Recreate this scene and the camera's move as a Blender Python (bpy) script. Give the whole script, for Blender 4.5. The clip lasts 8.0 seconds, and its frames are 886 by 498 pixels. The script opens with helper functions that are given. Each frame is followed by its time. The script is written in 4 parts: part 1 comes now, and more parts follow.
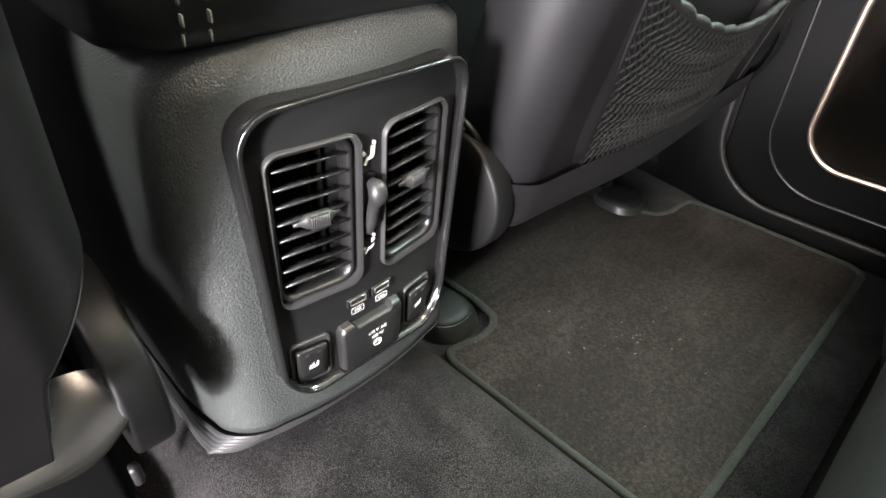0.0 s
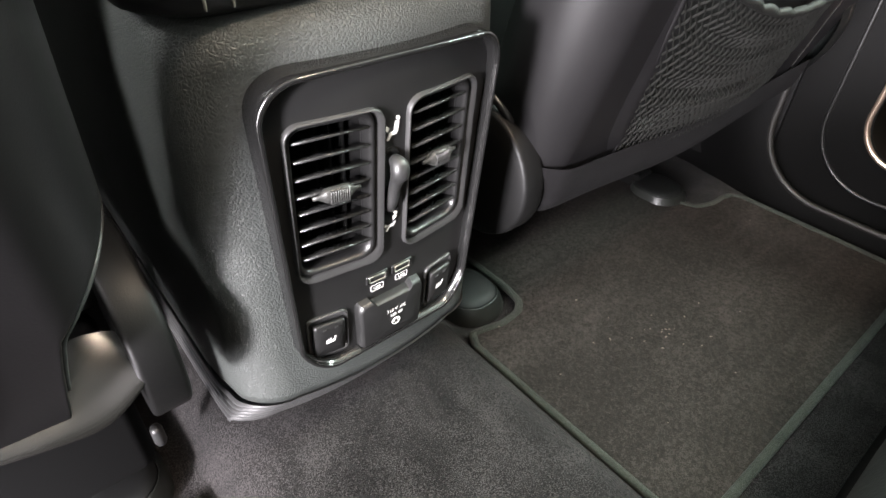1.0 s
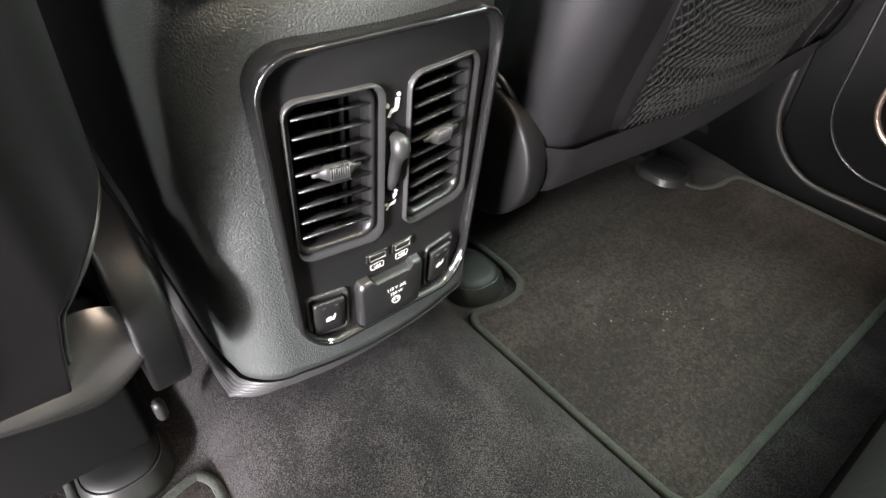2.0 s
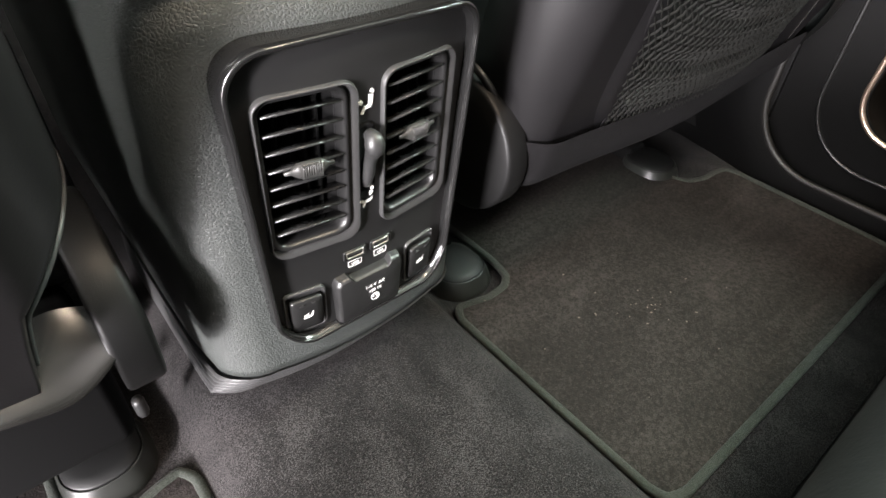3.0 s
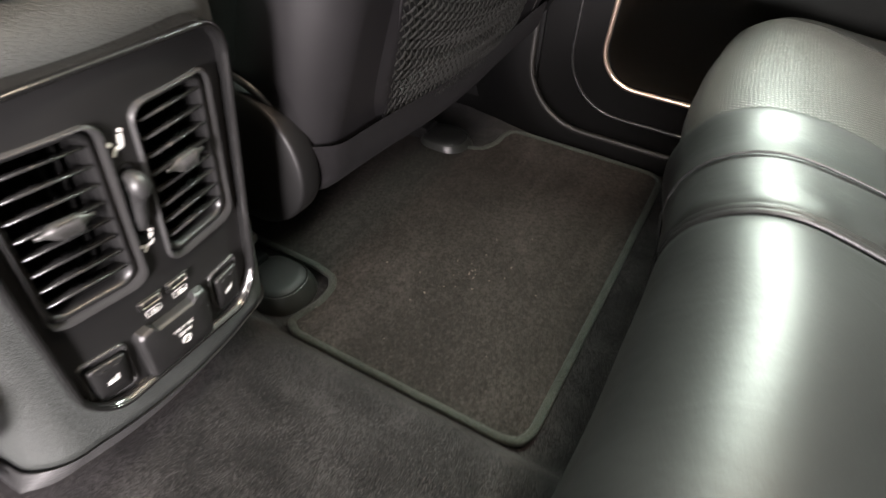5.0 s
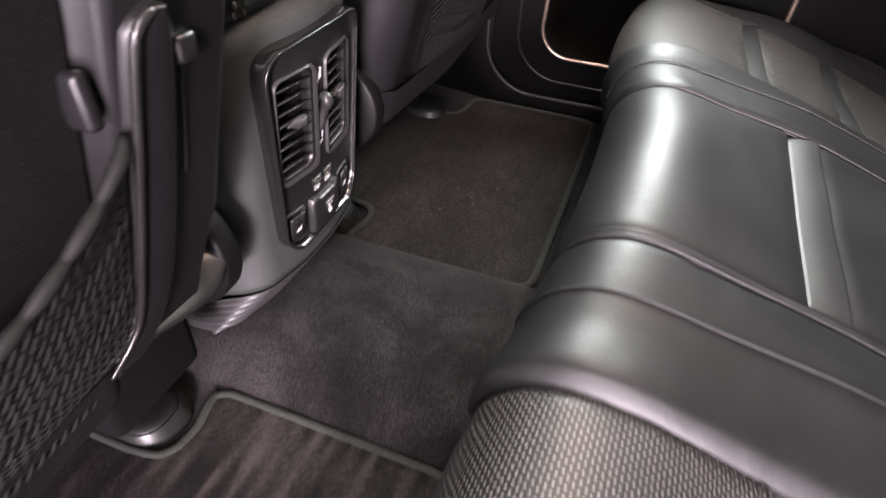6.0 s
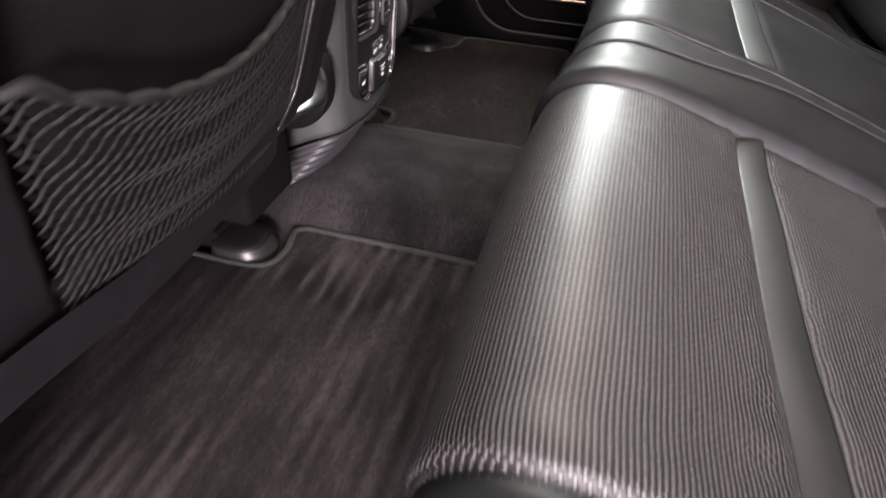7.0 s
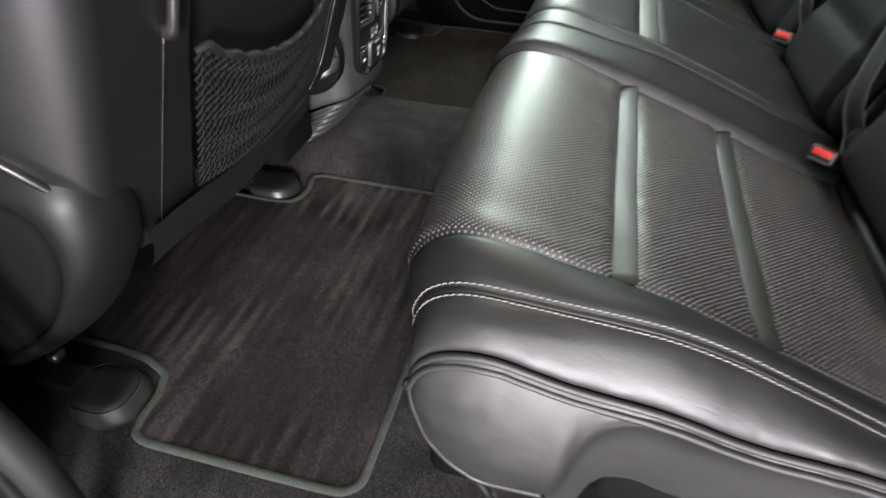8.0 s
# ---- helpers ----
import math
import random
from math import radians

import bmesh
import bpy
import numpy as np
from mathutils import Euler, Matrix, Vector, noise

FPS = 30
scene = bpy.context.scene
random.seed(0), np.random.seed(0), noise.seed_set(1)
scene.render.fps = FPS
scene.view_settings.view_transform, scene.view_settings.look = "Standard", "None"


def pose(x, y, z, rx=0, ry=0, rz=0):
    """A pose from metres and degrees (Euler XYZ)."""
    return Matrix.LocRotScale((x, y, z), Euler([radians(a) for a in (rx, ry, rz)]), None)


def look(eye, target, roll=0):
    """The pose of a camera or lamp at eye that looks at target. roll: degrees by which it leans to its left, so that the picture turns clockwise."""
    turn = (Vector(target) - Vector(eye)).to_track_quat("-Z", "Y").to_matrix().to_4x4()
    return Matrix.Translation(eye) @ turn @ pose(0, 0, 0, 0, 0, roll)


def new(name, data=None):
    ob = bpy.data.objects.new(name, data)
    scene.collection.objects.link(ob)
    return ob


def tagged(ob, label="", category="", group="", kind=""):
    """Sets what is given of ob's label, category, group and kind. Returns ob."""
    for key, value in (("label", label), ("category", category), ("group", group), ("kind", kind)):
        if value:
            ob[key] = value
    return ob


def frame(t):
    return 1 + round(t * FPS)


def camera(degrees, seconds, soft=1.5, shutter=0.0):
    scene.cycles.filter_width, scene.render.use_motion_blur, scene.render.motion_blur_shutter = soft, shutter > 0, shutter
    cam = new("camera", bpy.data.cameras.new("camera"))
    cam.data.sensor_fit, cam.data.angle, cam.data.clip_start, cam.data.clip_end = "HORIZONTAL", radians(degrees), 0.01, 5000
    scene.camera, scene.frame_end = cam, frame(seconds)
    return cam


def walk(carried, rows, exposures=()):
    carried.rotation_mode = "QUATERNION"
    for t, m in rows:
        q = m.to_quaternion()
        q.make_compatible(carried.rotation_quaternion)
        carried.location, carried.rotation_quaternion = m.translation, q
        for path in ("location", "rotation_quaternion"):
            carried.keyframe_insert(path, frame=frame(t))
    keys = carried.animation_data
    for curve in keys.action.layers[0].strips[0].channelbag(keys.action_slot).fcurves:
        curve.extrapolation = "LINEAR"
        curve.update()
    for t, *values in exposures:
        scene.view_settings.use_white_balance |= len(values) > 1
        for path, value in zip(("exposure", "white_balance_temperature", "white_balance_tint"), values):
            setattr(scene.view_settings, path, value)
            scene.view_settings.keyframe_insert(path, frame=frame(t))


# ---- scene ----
cam = camera(75.5, 8.0, shutter=0.5)
PATH = [
    (0, (-0.195, -0.263, 0.516), (0.958, 0.88, -0.651), 1.9),
    (0.5, (-0.189, -0.265, 0.514), (0.89, 0.923, -0.68), 2.0),
    (1, (-0.184, -0.265, 0.511), (0.855, 0.93, -0.71), 2.2),
    (1.5, (-0.182, -0.265, 0.509), (0.826, 0.924, -0.744), 2.3),
    (3, (-0.169, -0.269, 0.512), (0.836, 0.869, -0.79), 3.0),
    (3.5, (-0.14, -0.29, 0.514), (0.895, 0.817, -0.792), 3.1),
    (4, (-0.116, -0.288, 0.51), (1.051, 0.673, -0.799), 1.8),
    (4.5, (-0.124, -0.281, 0.514), (1.165, 0.523, -0.787), 2.9),
    (4.7, (-0.115, -0.283, 0.513), (1.197, 0.474, -0.794), 3.4),
    (5.8, (-0.418, -0.295, 0.592), (1.011, 0.246, -0.699), 3.0),
    (6, (-0.472, -0.307, 0.596), (0.975, 0.195, -0.69), 2.9),
    (6.5, (-0.608, -0.299, 0.559), (0.881, 0.116, -0.71), 3.3),
    (7, (-0.777, -0.305, 0.53), (0.726, 0.083, -0.731), 2.6),
    (7.5, (-0.925, -0.328, 0.525), (0.578, 0.041, -0.741), 2.1),
    (8, (-1.029, -0.378, 0.607), (0.473, -0.033, -0.669), 2.2),
]
EXPOSURE = [(0, 1.33, 6500, 8), (1.5, 1.4, 6500, 9), (3, 1.26, 6600, 8), (3.5, 1.38, 6700, 8), (4, 1.45, 6900, 6), (4.6, 1.2, 6900, 7), (5.8, 0.55, 6700, 26), (6.5, 0.1, 6700, 28), (7, -0.05, 6700, 25), (7.5, -0.2, 6600, 14), (8, -0.35, 6500, 10)]
walk(cam, [(t, look(eye, target, roll)) for t, eye, target, roll in PATH], EXPOSURE)

# ---- light and place ----
# ---------------------------------------------------------------- light
world = bpy.data.worlds.new("showroom")
world.use_nodes = True
scene.world = world
WN = world.node_tree.nodes
WN["Background"].inputs["Color"].default_value = (0.92, 0.92, 0.90, 1)
WN["Background"].inputs["Strength"].default_value = 0.26


def area_lamp(name, eye, target, sx, sy, power, color=(1, 1, 1)):
    d = bpy.data.lights.new(name, "AREA")
    d.shape, d.size, d.size_y, d.energy, d.color = "RECTANGLE", sx, sy, power, color
    ob = new(name, d)
    ob.matrix_world = look(eye, target)
    return ob


area_lamp("door_opening_light", (-1.85, -0.56, 0.48), (0.0, -0.08, 0.35), 0.75, 1.45, 58.0, (1.0, 0.945, 1.0))
area_lamp("showroom_lamp", (-3.4, -1.40, 0.90), (0.0, 0.0, 0.25), 0.45, 0.5, 270.0, (1.0, 0.94, 0.99))
area_lamp("showroom_light", (-2.55, -0.95, 2.7), (0.0, -0.10, 0.1), 1.0, 1.0, 140.0, (1.0, 0.97, 0.97))
area_lamp("side_window_light", (0.98, -0.20, 0.99), (0.0, -0.26, 0.36), 0.42, 0.55, 48.0, (0.84, 1.0, 0.92))
area_lamp("dome_light", (0.10, -0.40, 1.235), (0.10, -0.40, 0.0), 0.24, 0.12, 4.5, (1.0, 0.80, 0.62))


# ---------------------------------------------------------------- materials
def material(name, color, rough=0.5, metal=0.0, coat=0.0, spec=0.45):
    m = bpy.data.materials.new(name)
    m.use_nodes = True
    b = m.node_tree.nodes["Principled BSDF"]
    b.inputs["Base Color"].default_value = (*color, 1)
    b.inputs["Roughness"].default_value = rough
    b.inputs["Metallic"].default_value = metal
    b.inputs["Coat Weight"].default_value = coat
    b.inputs["Specular IOR Level"].default_value = spec
    return m


def node(m, kind, **kw):
    n = m.node_tree.nodes.new(kind)
    for k, v in kw.items():
        n.inputs[k.replace("_", " ")].default_value = v
    return n


def link(m, a, b):
    m.node_tree.links.new(a, b)


def coords(m):
    return node(m, "ShaderNodeTexCoord").outputs["Object"]


def ramp(m, fac, stops):
    r = node(m, "ShaderNodeValToRGB")
    e = r.color_ramp.elements
    while len(e) < len(stops):
        e.new(0.5)
    for el, (p, c) in zip(e, stops):
        el.position, el.color = p, (*c, 1)
    link(m, fac, r.inputs["Fac"])
    return r.outputs["Color"]


def bump(m, height, strength, distance, before=None):
    b = node(m, "ShaderNodeBump", Strength=strength, Distance=distance)
    link(m, height, b.inputs["Height"])
    if before is not None:
        link(m, before, b.inputs["Normal"])
    return b.outputs["Normal"]


def bsdf(m):
    return m.node_tree.nodes["Principled BSDF"]


def grained(name, dark, light, rough, scale, strength, depth=0.0004, wear=6.0, spec=0.5, rough_spread=0.12, pebble=False, crumple=0.0):
    """Moulded or hide grain: cells for relief, slow noise for tone and gloss."""
    m = material(name, dark, rough, spec=spec)
    c = coords(m)
    v = node(m, "ShaderNodeTexVoronoi", Scale=scale)
    v.feature = "SMOOTH_F1"
    n0 = node(m, "ShaderNodeTexNoise", Scale=scale * 0.6, Detail=2.0)
    mixv = node(m, "ShaderNodeMixRGB", Fac=0.003)
    link(m, c, n0.inputs["Vector"])
    link(m, c, mixv.inputs["Color1"])
    link(m, n0.outputs["Color"], mixv.inputs["Color2"])
    link(m, mixv.outputs["Color"], v.inputs["Vector"])
    n = node(m, "ShaderNodeTexNoise", Scale=wear, Detail=5.0, Roughness=0.6)
    link(m, c, n.inputs["Vector"])
    link(m, ramp(m, n.outputs["Fac"], [(0.35, dark), (0.7, light)]), bsdf(m).inputs["Base Color"])
    rr = node(m, "ShaderNodeMapRange")
    rr.inputs["To Min"].default_value, rr.inputs["To Max"].default_value = rough - rough_spread, rough + rough_spread
    link(m, n.outputs["Fac"], rr.inputs["Value"])
    link(m, rr.outputs["Result"], bsdf(m).inputs["Roughness"])
    height = v.outputs["Distance"]
    if pebble:
        v.feature = "DISTANCE_TO_EDGE"
        height = ramp(m, height, [(0.0, (0, 0, 0)), (0.10, (0.55, 0.55, 0.55)), (0.32, (1, 1, 1))])
    under = None
    if crumple:
        mp = node(m, "ShaderNodeMapping")
        mp.inputs["Scale"].default_value, mp.inputs["Rotation"].default_value = (70, 28, 45), (0.3, 0.2, 0.7)
        link(m, c, mp.inputs["Vector"])
        cr = node(m, "ShaderNodeTexNoise", Scale=1.0, Detail=4.0, Roughness=0.6, Distortion=0.8)
        link(m, mp.outputs["Vector"], cr.inputs["Vector"])
        under = bump(m, cr.outputs["Fac"], crumple, 0.003)
    link(m, bump(m, height, strength, depth, under), bsdf(m).inputs["Normal"])
    return m


def carpet_mat(name, dark, mid, light, scale=900, streak=(14, 5, 5), sheen=0.05):
    m = material(name, mid, 0.95, spec=0.15)
    c = coords(m)
    mp = node(m, "ShaderNodeMapping")
    mp.inputs["Scale"].default_value = streak
    link(m, c, mp.inputs["Vector"])
    big = node(m, "ShaderNodeTexNoise", Scale=1.0, Detail=4.0, Roughness=0.65, Distortion=0.6)
    link(m, mp.outputs["Vector"], big.inputs["Vector"])
    fine = node(m, "ShaderNodeTexNoise", Scale=scale, Detail=2.0)
    link(m, c, fine.inputs["Vector"])
    tuft = node(m, "ShaderNodeTexNoise", Scale=320.0, Detail=3.0)
    link(m, c, tuft.inputs["Vector"])
    add = node(m, "ShaderNodeMixRGB", Fac=0.64)
    link(m, big.outputs["Fac"], add.inputs["Color1"])
    link(m, fine.outputs["Fac"], add.inputs["Color2"])
    add2 = node(m, "ShaderNodeMixRGB", Fac=0.12)
    link(m, add.outputs["Color"], add2.inputs["Color1"])
    link(m, tuft.outputs["Fac"], add2.inputs["Color2"])
    link(m, ramp(m, add2.outputs["Color"], [(0.41, dark), (0.5, mid), (0.60, light)]), bsdf(m).inputs["Base Color"])
    link(m, bump(m, add2.outputs["Color"], 0.7, 0.002), bsdf(m).inputs["Normal"])
    bsdf(m).inputs["Sheen Weight"].default_value = sheen
    bsdf(m).inputs["Sheen Roughness"].default_value = 0.5
    return m


def pile_mat(name, strokes, tone_of):
    """Short brown pile brushed into overlapping vacuum strokes, patchy, over a fine tuft grain."""
    m = material(name, (0.012, 0.0095, 0.0088), 0.95, spec=0.12)
    c = coords(m)

    def field(scale, detail, distort=0.0):
        mp = node(m, "ShaderNodeMapping")
        mp.inputs["Scale"].default_value = scale
        link(m, c, mp.inputs["Vector"])
        n = node(m, "ShaderNodeTexNoise", Scale=1.0, Detail=detail, Roughness=0.55, Distortion=distort)
        link(m, mp.outputs["Vector"], n.inputs["Vector"])
        return n.outputs["Fac"]

    def calc(op, a, b):
        n = node(m, "ShaderNodeMath")
        n.operation = op
        for sock, v in ((n.inputs[0], a), (n.inputs[1], b)):
            if isinstance(v, float):
                sock.default_value = v
            else:
                link(m, v, sock)
        return n.outputs[0]

    comb = node(m, "ShaderNodeTexWave", Scale=13.5, Distortion=3.2, Detail=2.0, Detail_Scale=0.35)
    comb.wave_type, comb.bands_direction = "BANDS", "Y"
    link(m, c, comb.inputs["Vector"])
    stroke = calc("ADD", calc("MULTIPLY", calc("SUBTRACT", comb.outputs["Fac"], 0.5), 0.16), calc("SUBTRACT", field((6, 40, 4), 1.0, 0.30), 0.5))
    where = calc("MULTIPLY", calc("POWER", field((9, 5, 4), 1.0, 0.8), 3.0), 9.0 * strokes)
    patch = calc("SUBTRACT", field((6, 9, 4), 3.0, 0.6), 0.5)
    fine = calc("SUBTRACT", field((700, 700, 700), 2.0), 0.5)
    tuft = calc("SUBTRACT", field((230, 230, 230), 3.0), 0.5)
    total = calc("ADD", calc("MULTIPLY", calc("MULTIPLY", stroke, where), 0.46), calc("MULTIPLY", patch, 0.38 + 0.10 * strokes))
    total = calc("ADD", total, calc("MULTIPLY", fine, 0.55))
    total = calc("ADD", calc("ADD", total, calc("MULTIPLY", tuft, 0.55)), 0.5)
    tone = ramp(m, total, [(0.22, tuple(0.35 * v for v in tone_of)), (0.48, tone_of), (0.80, tuple(3.0 * v for v in tone_of))])
    link(m, tone, bsdf(m).inputs["Base Color"])
    link(m, bump(m, total, 0.8, 0.0025), bsdf(m).inputs["Normal"])
    return m


def perforated_mat(name):
    """Hide with rows of punched holes in a diamond pattern, the pale backing showing through."""
    m = grained(name, (0.0070, 0.0070, 0.0068), (0.0115, 0.0113, 0.0110), 0.42, 900, 0.12, 0.0002, rough_spread=0.07, spec=0.58)
    uv = node(m, "ShaderNodeUVMap")
    uv.uv_map = "metres"
    mp = node(m, "ShaderNodeMapping")
    mp.inputs["Scale"].default_value = (1 / 0.0039, 1 / 0.0039, 1)
    mp.inputs["Rotation"].default_value = (0, 0, radians(45))
    link(m, uv.outputs["UV"], mp.inputs["Vector"])
    v = node(m, "ShaderNodeTexVoronoi", Scale=1.0, Randomness=0.04)
    link(m, mp.outputs["Vector"], v.inputs["Vector"])
    hole = ramp(m, v.outputs["Distance"], [(0.17, (1, 1, 1)), (0.23, (0, 0, 0))])
    mix = node(m, "ShaderNodeMixRGB")
    old = bsdf(m).inputs["Base Color"].links[0].from_socket
    link(m, hole, mix.inputs["Fac"])
    link(m, old, mix.inputs["Color1"])
    mix.inputs["Color2"].default_value = (0.195, 0.184, 0.175, 1)
    link(m, mix.outputs["Color"], bsdf(m).inputs["Base Color"])
    dent = ramp(m, v.outputs["Distance"], [(0.16, (0, 0, 0)), (0.34, (1, 1, 1))])
    link(m, bump(m, dent, 0.6, 0.0006, bsdf(m).inputs["Normal"].links[0].from_socket), bsdf(m).inputs["Normal"])
    return m


M_SHELL = grained("console_skin", (0.0335, 0.0372, 0.0350), (0.0455, 0.0497, 0.0470), 0.47, 430, 0.55, 0.0007, pebble=True)
M_HARD = grained("hard_plastic", (0.0035, 0.0035, 0.0035), (0.0055, 0.0055, 0.0055), 0.46, 900, 0.2, 0.0003, spec=0.22)
M_SEATPL = grained("seat_back_plastic", (0.0062, 0.0059, 0.0063), (0.0092, 0.0088, 0.0093), 0.34, 800, 0.12, 0.0003, spec=0.50, rough_spread=0.05)
M_SKIRT = grained("skirt_plastic", (0.036, 0.036, 0.036), (0.050, 0.050, 0.050), 0.48, 900, 0.1, 0.0002)
M_TRIM = grained("pillar_plastic", (0.0022, 0.0022, 0.0022), (0.0036, 0.0036, 0.0036), 0.62, 900, 0.25, 0.0003, spec=0.08)
# Lighter than pillar_plastic; the light on the ribs is put into the colour.
M_SILL = grained("sill_plastic", (0.005, 0.0056, 0.005), (0.009, 0.0097, 0.009), 0.55, 900, 0.25, 0.0003, spec=0.35)
M_SHIELD = grained("shield_plastic", (0.003, 0.0042, 0.004), (0.0058, 0.0060, 0.0058), 0.42, 800, 0.2, 0.0003, spec=0.22)
M_CAP = grained("cap_plastic", (0.012, 0.0130, 0.0115), (0.018, 0.0192, 0.0172), 0.40, 900, 0.15, 0.0002, spec=0.52)
M_CAPTOP = grained("cap_top", (0.0035, 0.0036, 0.0035), (0.006, 0.0061, 0.006), 0.55, 900, 0.2, 0.0003, spec=0.4)
M_LIP = grained("lip_plastic", (0.010, 0.0096, 0.0090), (0.016, 0.0154, 0.0145), 0.27, 700, 0.1, 0.0002, spec=0.6)
# Lighter and warmer than the trim, for the lit line along the lip.
M_LIPBEAD = grained("lip_bead", (0.010, 0.0095, 0.0085), (0.015, 0.0142, 0.0128), 0.5, 700, 0.15, 0.0002, spec=0.4)
M_SATIN = material("satin_black", (0.010, 0.010, 0.010), 0.32)
M_SLAT = material("slat_black", (0.016, 0.016, 0.016), 0.26)
# Lighter than panel_black; light on the recess walls is put into the colour.
M_WELL = grained("well_black", (0.026, 0.026, 0.026), (0.034, 0.034, 0.034), 0.36, 1500, 0.1, 0.0001)
M_PANEL = grained("panel_black", (0.008, 0.008, 0.008), (0.012, 0.012, 0.012), 0.36, 1500, 0.1, 0.0001)
M_INFILL = grained("infill_grey", (0.0125, 0.0145, 0.0130), (0.0175, 0.0200, 0.0180), 0.62, 800, 0.3, 0.0004, spec=0.25)
M_GLOSS = material("piano_black", (0.008, 0.008, 0.008), 0.17, spec=0.8)
# Near-black fill; in gaps, ducts and under seats it stands in for shade.
M_NEAR_BLACK = material("near_black", (0.003, 0.003, 0.003), 0.9, spec=0.1)
M_WHITE = material("white_print", (0.62, 0.62, 0.60), 0.5)
M_GREYKNOB = grained("knob_grey", (0.026, 0.026, 0.025), (0.038, 0.038, 0.036), 0.36, 900, 0.1, 0.0002)
M_KNOB = grained("knob_rubber", (0.014, 0.014, 0.014), (0.022, 0.022, 0.022), 0.4, 900, 0.1, 0.0002)
M_HIDE = grained("seat_hide", (0.0050, 0.0057, 0.0056), (0.0088, 0.0097, 0.0096), 0.48, 620, 0.24, 0.0003, wear=9.0, spec=0.42, crumple=0.11, rough_spread=0.08)
# Lighter copy of seat_hide; side light on the bolster is put into the colour.
M_BOLSTER_LIT = grained("bolster_hide_lit", (0.0105, 0.0104, 0.0106), (0.0165, 0.0163, 0.0166), 0.44, 560, 0.30, 0.0004, wear=11.0, spec=0.46, crumple=0.16, rough_spread=0.07)
M_SIDE = grained("seat_vinyl", (0.0085, 0.0084, 0.0082), (0.0130, 0.0128, 0.0125), 0.54, 600, 0.25, 0.0004, crumple=0.14)
# Darker, duller copy of seat_hide; the backrests' shade is put into it.
M_BACKREST_SHADED = grained("backrest_hide_shaded", (0.0040, 0.0042, 0.0042), (0.0072, 0.0075, 0.0075), 0.58, 620, 0.3, 0.0003, wear=9.0, spec=0.12, crumple=0.16)
M_PERF = perforated_mat("perforated_hide")
M_THREAD = grained("pale_thread", (0.19, 0.178, 0.16), (0.27, 0.255, 0.23), 0.8, 2000, 0.2)
M_DULLTHREAD = grained("dull_thread", (0.085, 0.082, 0.070), (0.13, 0.125, 0.11), 0.8, 2000, 0.2)
M_CARPET = carpet_mat("cabin_carpet", (0.0016, 0.0014, 0.0014), (0.0085, 0.0076, 0.0076), (0.034, 0.031, 0.0308), scale=800, streak=(11, 11, 5))
M_MAT_LEFT = pile_mat("mat_pile_streaked", 1.0, (0.0125, 0.0104, 0.0100))
M_MAT_RIGHT = pile_mat("mat_pile_plain", 0.15, (0.0168, 0.0147, 0.0134))
M_BIND = carpet_mat("mat_binding", (0.017, 0.019, 0.016), (0.030, 0.034, 0.029), (0.050, 0.055, 0.048), scale=1500, sheen=0.05)
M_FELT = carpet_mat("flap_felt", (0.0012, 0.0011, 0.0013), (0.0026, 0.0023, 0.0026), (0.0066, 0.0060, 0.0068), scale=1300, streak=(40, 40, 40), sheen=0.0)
# near-black for the shade inside the net pockets
M_POCKET_SHADE = carpet_mat("pocket_shade", (0.0016, 0.0015, 0.0016), (0.0030, 0.0028, 0.0030), (0.0055, 0.0052, 0.0055), sheen=0.0)
M_NET = grained("net_cord", (0.0030, 0.0031, 0.0025), (0.0066, 0.0067, 0.0056), 0.7, 3000, 0.3, 0.0003, wear=200, spec=0.25)
M_LINT = material("lint", (0.11, 0.09, 0.075), 0.9)
M_RED = material("red_button", (0.42, 0.026, 0.018), 0.45)
M_ACCENT = material("champagne_trim", (0.75, 0.58, 0.46), 0.28, metal=0.9)
M_METAL = material("worn_steel", (0.22, 0.21, 0.19), 0.35, metal=1.0)
M_WEB = grained("belt_webbing", (0.010, 0.010, 0.010), (0.016, 0.016, 0.016), 0.7, 1500, 0.4, 0.0004)
M_GROUND = grained("added_floor", (0.26, 0.26, 0.255), (0.34, 0.34, 0.335), 0.4, 300, 0.1, 0.0003, wear=1.5)
M_ROOF = grained("headliner", (0.35, 0.34, 0.32), (0.42, 0.41, 0.39), 0.9, 900, 0.3)


# ---------------------------------------------------------------- mesh helpers
def part(name, bm, mat, parent=None, label="", smooth=True):
    me = bpy.data.meshes.new(name)
    bm.normal_update()
    bm.to_mesh(me)
    bm.free()
    me.materials.append(mat)
    if smooth:
        for p in me.polygons:
            p.use_smooth = True
    ob = new(name, me)
    if parent is not None:
        ob.parent = parent
    if label:
        ob["label"] = label
    return ob


def thing(name, at, label, category, group="", kind=""):
    ob = new(name)
    ob.empty_display_size = 0.02
    ob.location = at
    scene.view_layers[0].update()
    return tagged(ob, label, category, group, kind)


def local(ob, parent):
    """Keeps a part where its mesh has been built in world metres."""
    p = parent
    off = Vector((0, 0, 0))
    while p is not None:
        off += p.location
        p = p.parent
    ob.data.transform(Matrix.Translation(-off))
    return ob


def put(name, bm, mat, parent, label="", smooth=True):
    return local(part(name, bm, mat, parent, label, smooth), parent)


def sharp(ob, degrees=35):
    me = ob.data
    bm = bmesh.new()
    bm.from_mesh(me)
    for e in bm.edges:
        if len(e.link_faces) == 2 and e.calc_face_angle() > radians(degrees):
            e.smooth = False
    bm.to_mesh(me)
    bm.free()
    return ob


